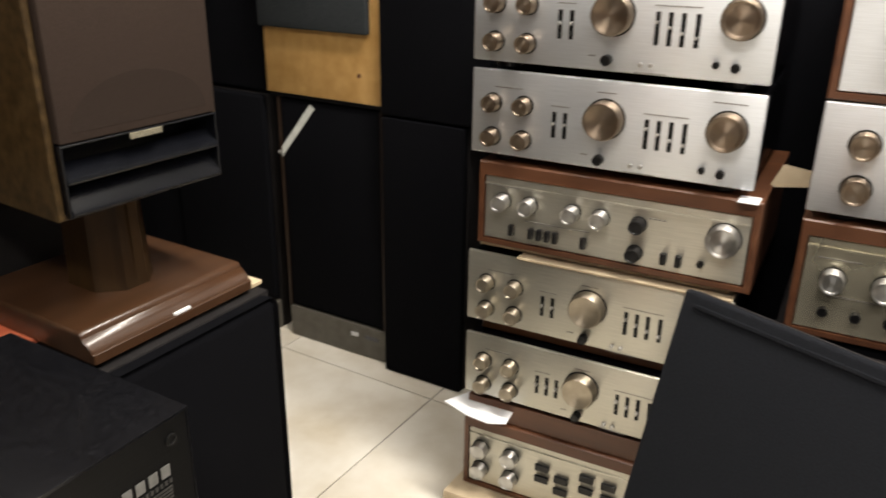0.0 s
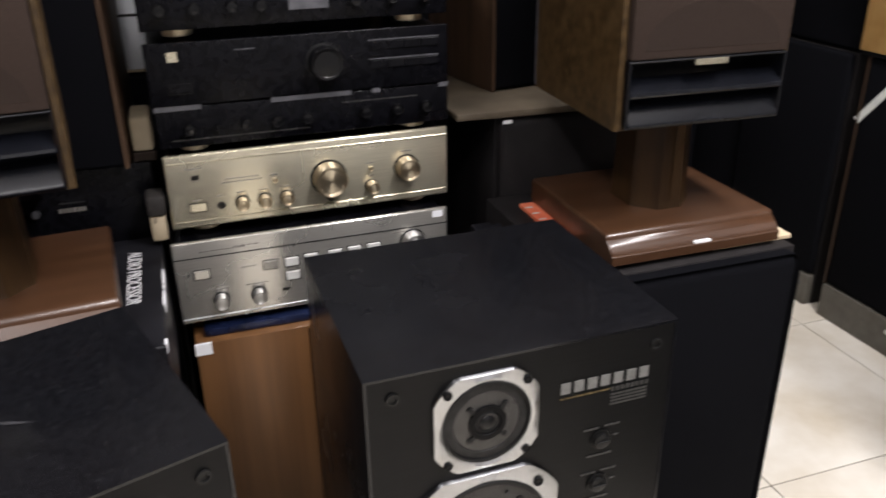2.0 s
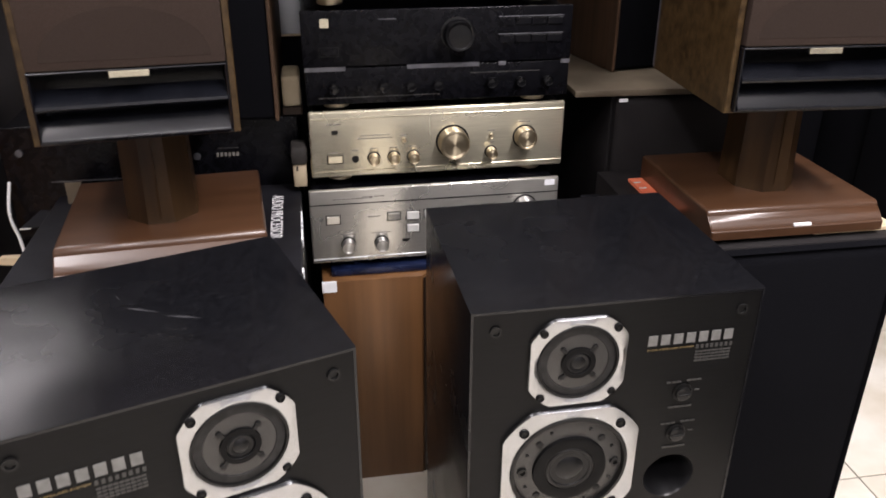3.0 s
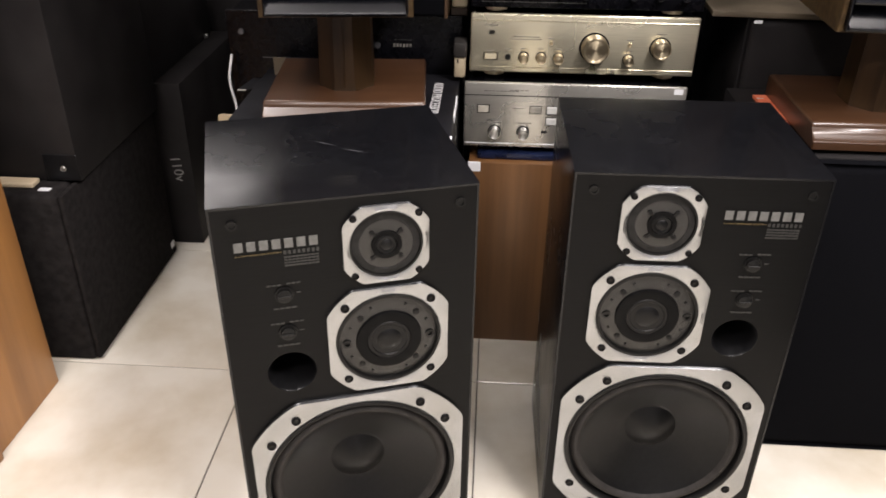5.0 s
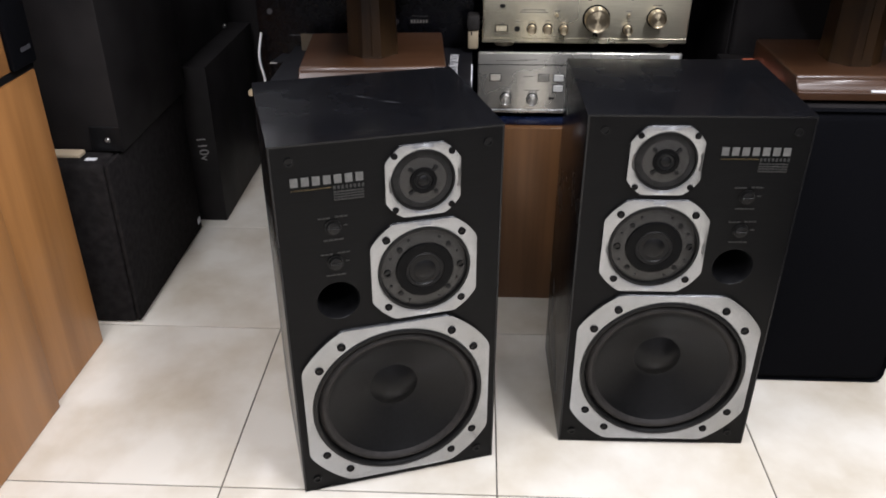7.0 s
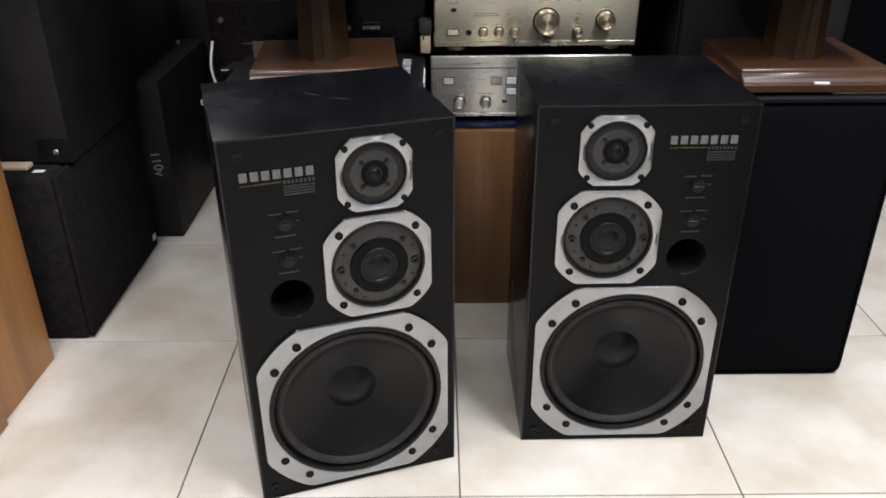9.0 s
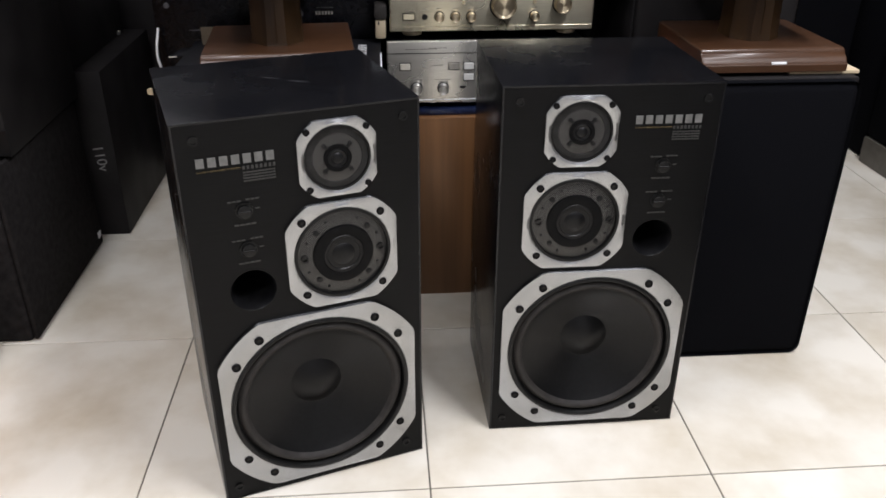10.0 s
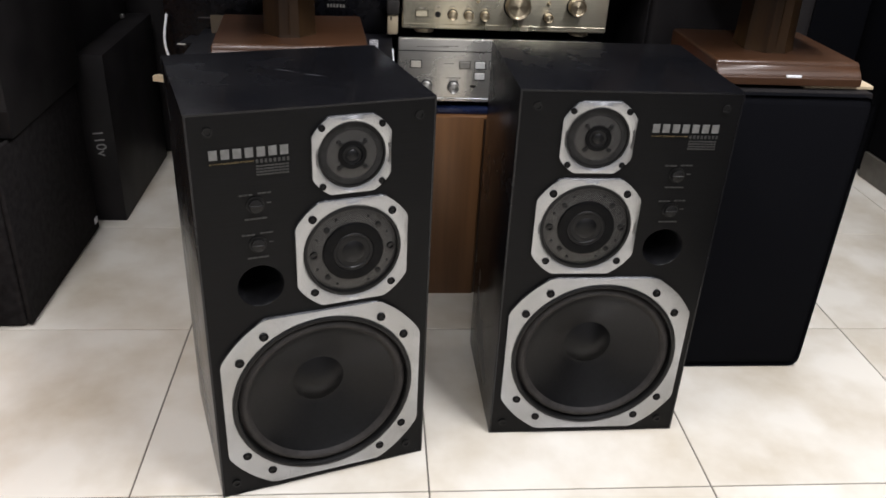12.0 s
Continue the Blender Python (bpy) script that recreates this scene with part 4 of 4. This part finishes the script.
part("knot", lathe(0.30, 0.078, [(0.006, 0.0005), (0.0055, -0.0006), (0.002, -0.0008)], 16), WALNUT, t, "dark knot in the oak")
# three black fillers added to keep the far corner dark
plain_speaker("floor_loudspeaker", pose(1.585, 1.330, 0, 0, 0, -89), 0.36, 0.36, 1.25, "tall black filler loudspeaker added by the side wall", group=GR)
plain_speaker("floor_loudspeaker", pose(0.87, 1.12, 0), 0.345, 0.36, 1.35, "tall black filler loudspeaker added at the back", group=GR)
plain_speaker("floor_loudspeaker", pose(1.22, 1.14, 0), 0.345, 0.36, 1.35, "tall black filler loudspeaker added at the back", group=GR)

# ---------------------------------------------------------------- stacks of silver amplifiers
def face_old(f, k, n_left=2, right=True, small=None, large=None):
    """Controls of the flat silver amplifiers: four small knobs, sliders, a large volume knob."""
    small, large = small or BRONZEKNOB, large or BRONZEKNOB
    for x in (0.040, 0.096):
        for z in (0.094, 0.040):
            knob(f, x, z * k, 0.0145, 0.024, small, "tone_knob", "", 0.003)
    for x in (0.150, 0.169, 0.188)[:n_left]:
        slider(f, x, 0.070 * k, 0.040 * k, 0.45)
    knob(f, 0.236, 0.088 * k, 0.031, 0.026, large, "volume_knob", "large turned volume knob", 0.003)
    knob(f, 0.232, 0.027 * k, 0.0085, 0.016, PLASTIC, "selector_lever")
    for i, x in enumerate((0.303, 0.322, 0.341, 0.362)):
        slider(f, x, 0.073 * k, 0.044 * k, (0.3, 0.45, 0.6, 0.7)[i])
    for x, z in ((0.284, 0.024), (0.300, 0.024)):
        knob(f, x, z * k, 0.0035, 0.008, STEELKNOB, "toggle")
    if right:
        knob(f, 0.424, 0.092 * k, 0.0285, 0.026, BRONZEKNOB, "volume_knob", "large turned knob", 0.003)
        for x, z, r in ((0.395, 0.032, 0.005), (0.423, 0.030, 0.0065)):
            knob(f, x, z * k, r, 0.010, PLASTIC, "toggle")
    else:
        for z in (0.105, 0.045):
            knob(f, 0.415, z * k, 0.0145, 0.024, small, "tone_knob", "", 0.003)
    print_lines(f, [(0.068, 0.118 * k, 0.05, 8), (0.236, 0.126 * k, 0.03, 6), (0.16, 0.098 * k, 0.03, 5), (0.332, 0.102 * k, 0.07, 10), (0.424, 0.129 * k, 0.05, 7), (0.300, 0.012 * k, 0.05, 8), (0.206, 0.030 * k, 0.012, 2)])


A = -86.1
SG = "silver amplifiers in the tall stack"


def stack_at(z, dx=0.0, dy=0.0, turn=0.0):
    return pose(1.206 + dx, -0.265 + dy, z, 0, 0, A + turn)


ob = part("cardboard_slab", prism([(1.16, -0.245), (1.215, -0.76), (1.56, -0.73), (1.53, -0.25)], 0.0, 0.050, 0.002), CARDBOARD)
tagged(ob, "beige cardboard slab under the stack of amplifiers", "cardboard")
W6 = 0.474


def wood_amp(m, h, label):
    t, f = amp("integrated_amplifier", m, W6, 0.34, h, DIMSILVER, BLACKMETAL, label, SG, case=WALNUT)
    return t, f


t, f = wood_amp(stack_at(0.051), 0.165, "walnut-cased silver amplifier with black square keys at the stack's bottom")
for x in (0.040, 0.105):
    for zz in (0.098, 0.048):
        knob(f, x, zz, 0.0165, 0.022, STEELKNOB, "tone_knob", "", 0.002)
for x, zz in ((0.172, 0.100), (0.172, 0.074), (0.212, 0.085), (0.212, 0.058), (0.262, 0.107), (0.262, 0.080), (0.305, 0.104), (0.305, 0.077), (0.35, 0.10)):
    button(f, x, zz - 0.004, 0.028, 0.014, PLASTIC, 0.006, False)
t, f = amp("integrated_amplifier", stack_at(0.2625), W6, 0.34, 0.143, DIMSILVER, BLACKMETAL, "silver amplifier with four small knobs, sliders and a large knob", SG)
face_old(f, 0.96, 3, False, WARMKNOB, WARMKNOB)
t, f = amp("integrated_amplifier", stack_at(0.423, 0.001), W6, 0.34, 0.152, DIMSILVER, BLACKMETAL, "silver amplifier with four small knobs, sliders and a large knob", SG)
face_old(f, 1.0, small=WARMKNOB, large=WARMKNOB)
ob = part("wooden_board", box(0.02, 0.45, 0.03, 0.30, 0, 0.0170, 0.001, 1), WALNUT)
ob.matrix_world = stack_at(0.4055)
tagged(ob, "thin dark wooden boards between two amplifiers", "board")
ob = part("wooden_board", box(0.005, 0.468, 0.008, 0.31, 0, 0.0455, 0.001, 1), WALNUT)
ob.matrix_world = stack_at(0.2165)
tagged(ob, "dark wooden board between two amplifiers", "board")
t, f = wood_amp(stack_at(0.594, 0.0, -0.018), 0.153, "walnut-cased silver amplifier with bright knobs and rockers")
for x in (0.048, 0.098, 0.176, 0.226):
    knob(f, x, 0.086, 0.0145, 0.026, STEELKNOB, "tone_knob", "", 0.0015)
knob(f, 0.425, 0.086, 0.0255, 0.024, STEELKNOB, "volume_knob", "large turned volume knob", 0.002)
for x, zz in ((0.290, 0.086), (0.288, 0.036)):
    knob(f, x, zz, 0.0125, 0.022, PLASTIC, "selector_knob", "", 0.002)
for x in (0.068, 0.105, 0.120, 0.135, 0.150, 0.200, 0.336, 0.360):
    part("rocker", box(x - 0.005, x + 0.005, -0.010, 0.001, 0.026, 0.046, 0.002, 2), PLASTIC, f)
knob(f, 0.395, 0.038, 0.0055, 0.008, PLASTIC, "toggle")
print_lines(f, [(0.05, 0.112, 0.06, 9), (0.32, 0.098, 0.03, 4), (0.15, 0.055, 0.12, 12)])
ob = part("cardboard_sheet", box(0.10, 0.47, -0.006, 0.28, 0.0, 0.0045, 0.0008, 1), CARDBOARD)
ob.matrix_world = stack_at(0.5765)
tagged(ob, "worn cardboard sheet between two amplifiers", "cardboard")
ob = part("wooden_board", box(0.015, 0.46, 0.02, 0.30, 0, 0.0125, 0.001, 1), CARDBOARD)
ob.matrix_world = stack_at(0.5812)
tagged(ob, "thin board between two amplifiers", "board")
t, f = amp("integrated_amplifier", stack_at(0.7500, 0.001), W6, 0.34, 0.157, SILVER, BLACKMETAL, "silver amplifier with four small knobs, sliders and two large knobs", SG)
face_old(f, 1.08)
t, f = amp("integrated_amplifier", stack_at(0.9085, 0.001), W6, 0.34, 0.165, SILVER, BLACKMETAL, "silver amplifier with two large knobs on top of the stack", SG)
face_old(f, 1.12)
bm = prism([(-0.012, -0.004), (0.05, -0.030), (0.098, -0.036), (0.128, -0.020), (0.12, 0.06), (0.02, 0.07)], 0, 0.0014)
ob = part("paper_sheet", bm, PAPER)
ob.matrix_world = Matrix.Translation((1.185, -0.245, 0.2480)) @ Matrix.Rotation(radians(-86), 4, "Z") @ Matrix.Rotation(radians(-4), 4, "X")
tagged(ob, "crumpled white paper sticking out between two amplifiers", "paper")
ob = part("price_sticker", box(0.438, 0.468, -0.016, 0.02, 0, 0.0014), PAPER)
ob.matrix_world = stack_at(0.7475, 0, -0.018)
tagged(ob, "small white sticker on the walnut case", "sticker")

SG2 = "amplifiers in the second stack"


def stack_two(z):
    return pose(1.240, -0.813, z, 0, 0, -86.1)


plain_speaker("floor_loudspeaker", pose(1.25, -0.80, 0, 0, 0, -86.1), 0.46, 0.34, 0.548, "black loudspeaker under the second stack of amplifiers")
t, f = amp("integrated_amplifier", stack_two(0.5485), 0.46, 0.33, 0.186, CHAMPAGNE, BLACKMETAL, "walnut-cased champagne amplifier in the second stack", SG2, case=WALNUT)
for x in (0.055, 0.125, 0.2, 0.27):
    knob(f, x, 0.100, 0.0175, 0.024, STEELKNOB, "tone_knob", "", 0.002)
for x in (0.05, 0.095, 0.14, 0.19):
    knob(f, x, 0.047, 0.0075, 0.012, PLASTIC, "toggle")
print_lines(f, [(0.06, 0.13, 0.06, 9), (0.09, 0.072, 0.08, 8)])
t, f = amp("integrated_amplifier", stack_two(0.7355), 0.46, 0.33, 0.174, SILVER, BLACKMETAL, "silver amplifier with round knobs in the second stack", SG2)
for x in (0.060, 0.14):
    for zz in (0.118, 0.053):
        knob(f, x, zz, 0.0195, 0.022, BRONZEKNOB, "tone_knob", "", 0.003)
for k in range(4):
    slider(f, 0.22 + 0.022 * k, 0.085, 0.05)
t, f = amp("integrated_amplifier", stack_two(0.9115), 0.46, 0.33, 0.19, SILVER, BLACKMETAL, "walnut-cased silver amplifier on top of the second stack", SG2, case=WALNUT)
knob(f, 0.085, 0.12, 0.022, 0.024, PLASTIC, "tone_knob", "", 0.003)
knob(f, 0.080, 0.055, 0.012, 0.02, PLASTIC, "toggle")
ob = part("cardboard_flap", prism([(0, 0), (0.075, 0.012), (0.078, 0.034), (0.016, 0.040)], 0, 0.003), CARDBOARD)
ob.matrix_world = Matrix.Translation((1.345, -0.742, 0.742)) @ Matrix.Rotation(radians(-90), 4, "Z") @ Matrix.Rotation(radians(70), 4, "X")
tagged(ob, "bent cardboard flap beside the stack", "cardboard")

# black cloth-fronted speaker near the stacks
ax = Vector((-0.331, -0.944, 0.0)).normalized()
up = Vector((0.079, -0.028, 0.29)).normalized()
ay = up.cross(ax).normalized()
az = ax.cross(ay)
lean = Matrix.Identity(4)
for k, v in enumerate((ax, ay, az)):
    lean.col[k] = (*v, 0)
H_LEAN = 0.677 / az.z
lean.translation = Vector((1.009, -0.711, 0.677)) - az * H_LEAN + Vector((0, 0, 0.012))
t = thing("loudspeaker_grille", lean, "black cloth loudspeaker grille leaning against a black box", "grille")
part("frame", box(0.003, 0.417, 0.014, 0.034, 0.003, H_LEAN - 0.006, 0.003, 2), BLACKBOX, t)
part("grille_cloth", box(0, 0.42, 0, 0.0138, 0.0, H_LEAN - 0.003, 0.0065, 3), PANELCLOTH, t, "black grille cloth")
part("rim", box(0.02, 0.40, -0.0025, -0.0002, H_LEAN - 0.024, H_LEAN - 0.018, 0.001, 1), PANELCLOTH, t)
# unseen box added for the grille to lean on
plain_speaker("floor_loudspeaker", pose(1.075, -0.74, 0, 0, 0, -90), 0.40, 0.165, 0.54, "black support box added behind the leaning grille")
# black fillers added to darken the gap between the stacks
for y in (-0.08, -0.46):
    plain_speaker("floor_loudspeaker", pose(1.60, y, 0, 0, 0, -90), 0.375, 0.34, 1.4, "tall black filler loudspeaker added behind the amplifier stacks", group="tall black loudspeakers behind the stacks")
plain_speaker("floor_loudspeaker", pose(1.60, -0.84, 0, 0, 0, -90), 0.375, 0.34, 1.4, "tall black filler loudspeaker added behind the amplifier stacks", group="tall black loudspeakers behind the stacks")

# ---------------------------------------------------------------- left side
t = thing("floor_loudspeaker", pose(0, 0, 0), "large black floor loudspeaker with a small white badge", "loudspeaker")
part("cabinet", box(-1.22, -0.846, 0.006, 0.490, 0, 0.408, 0.012, 3), FELT, t)
part("grille", box(-0.8455, -0.834, 0.008, 0.489, 0.006, 0.406, 0.005, 2), FELT, t, "black cloth grille")
part("badge", box(-0.8335, -0.8315, 0.455, 0.475, 0.030, 0.046), WHITEINK, t, "small white badge")
ob = part("board_scrap", box(-1.0, -0.905, 0.035, 0.066, 0.4085, 0.4185, 0.002, 1), CARDBOARD)
tagged(ob, "scrap of pale board between two black loudspeakers", "board")
ob = part("price_sticker", box(-0.892, -0.868, 0.026, 0.040, 0.4085, 0.4095), PAPER)
tagged(ob, "small white sticker on the black loudspeaker", "sticker")
t = thing("floor_loudspeaker", pose(0, 0, 0.4088), "black loudspeaker with a corner bolt, stacked on another", "loudspeaker")
part("cabinet", box(-1.20, -0.822, 0.072, 0.50, 0, 0.74, 0.006, 2), BLACKBOX, t)
part("corner_plate", box(-0.890, -0.8215, 0.0695, 0.0725, 0.004, 0.060, 0.001, 1), PLASTIC, t)
part("corner_bolt", lathe(-0.852, 0.030, [(0.006, 0.070), (0.006, 0.067), (0.004, 0.0655)], 20), STEELKNOB, t, "bright corner bolt")
t = thing("subwoofer_box", pose(0, 0, 0), "black box with a handwritten white voltage mark", "loudspeaker")
part("cabinet", box(-1.15, -0.777, 0.540, 1.03, 0, 0.460, 0.003, 2), BLACKBOX, t)
cu = bpy.data.curves.new("voltage_mark", "FONT")
cu.body, cu.size, cu.extrude = "110v", 0.038, 0.0003
tmp = new("voltage_mark", cu)
me = bpy.data.meshes.new_from_object(tmp)
bpy.data.objects.remove(tmp)
ob = new("voltage_mark", me)
me.materials.append(PALEINK)
ob.parent = t
ob["label"] = "handwritten white voltage mark"
ob.matrix_local = Matrix.Translation((-0.832, 0.5392, 0.262)) @ Matrix.Rotation(radians(90), 4, "X") @ Matrix.Rotation(radians(-84), 4, "Z")
t = thing("floor_loudspeaker", pose(0, 0, 0.4605), "black loudspeaker with a bright bolt, stacked on the black box", "loudspeaker")
part("cabinet", box(-1.15, -0.838, 0.515, 1.00, 0, 0.70, 0.006, 2), BLACKBOX, t)
part("corner_bolt", box(-0.8385, -0.828, 0.928, 0.944, 0.004, 0.016, 0.003, 2), STEELKNOB, t, "bright bolt")
t = plain_speaker("floor_loudspeaker", pose(-0.93, 1.06, 0), 0.36, 0.36, 1.60, "tall dark walnut loudspeaker behind the power amplifier", side=DARKWALNUT, front=BLACKBOX)

t = thing("floor_loudspeaker", pose(-0.896, -0.068, 0, 0, 0, -1.6), "oak-veneered floor loudspeaker beside the aisle", "loudspeaker")
part("cabinet", box(-0.34, -0.0165, -0.60, 0.0, 0, 0.640, 0.002, 2), OAK, t, "oak veneer cabinet")
part("side_panel", box(-0.016, 0.0, -0.2275, -0.0005, 0.0005, 0.6395, 0.0025, 2), OAK, t, "oak veneer side panel")
part("front_panel", box(-0.016, 0.011, -0.60, -0.228, 0.0005, 0.6395, 0.003, 2), OAK, t, "thicker oak veneer panel")
t = thing("bookshelf_loudspeaker", pose(-0.896, -0.068, 0.6405, 0, 0, -1.6), "oak loudspeaker with black front stacked on another", "loudspeaker")
part("plinth", box(-0.34, 0.0, -0.60, 0.0, 0, 0.014, 0.002, 1), PLASTIC, t, "dark plinth strip")
part("cabinet", box(-0.34, 0.0, -0.60, -0.003, 0.0145, 0.42, 0.003, 2), OAK, t, "oak cabinet")
part("grille", box(0.0005, 0.012, -0.082, -0.004, 0.0165, 0.418, 0.003, 2), CLOTH, t, "black grille")
part("badge", box(0.0115, 0.0130, -0.050, -0.018, 0.044, 0.052), GREYMETAL, t, "dull maker's badge")

# white cable and wooden peg
cu = bpy.data.curves.new("cable", "CURVE")
cu.dimensions, cu.bevel_depth, cu.bevel_resolution = "3D", 0.0028, 2
sp = cu.splines.new("BEZIER")
sp.bezier_points.add(3)
for p, co in zip(sp.bezier_points, ((-0.537, 0.250, 0.63), (-0.543, 0.236, 0.575), (-0.536, 0.235, 0.53), (-0.534, 0.234, 0.500))):
    p.co, p.handle_left_type, p.handle_right_type = co, "AUTO", "AUTO"
tmp = new("cable", cu)
me = bpy.data.meshes.new_from_object(tmp)
bpy.data.objects.remove(tmp)
me.materials.append(PAPER)
tagged(new("cable", me), "white cable hanging beside the power amplifier", "cable")
ob = part("wooden_peg", prism([(-0.576, 0.226), (-0.545, 0.224), (-0.532, 0.208), (-0.522, 0.212), (-0.530, 0.238), (-0.573, 0.240)], 0.4895, 0.5030, 0.002), CREAM)
tagged(ob, "pale wooden peg at the end of the cable", "peg")

# ---------------------------------------------------------------- floor tiles
bm = box(0.0014, 0.4986, 0.0014, 0.4986, -0.0095, 0.0, 0.0009, 1)
tile = part("tile", bm, TILE, floor, "", False)
cells = [(i, j) for i in range(-5, 5) for j in range(-7, 12)]
tile.matrix_local = Matrix.Translation((cells[0][0] * 0.5, cells[0][1] * 0.5, 0))
for i, j in cells[1:]:
    o = new("tile", tile.data)
    o.parent = floor
    o.matrix_local = Matrix.Translation((i * 0.5, j * 0.5, 0)) @ Matrix.Translation((0.25, 0.25, 0)) @ Matrix.Rotation(math.pi / 2 * ((i * 7 + j * 3) % 4), 4, "Z") @ Matrix.Translation((-0.25, -0.25, 0))
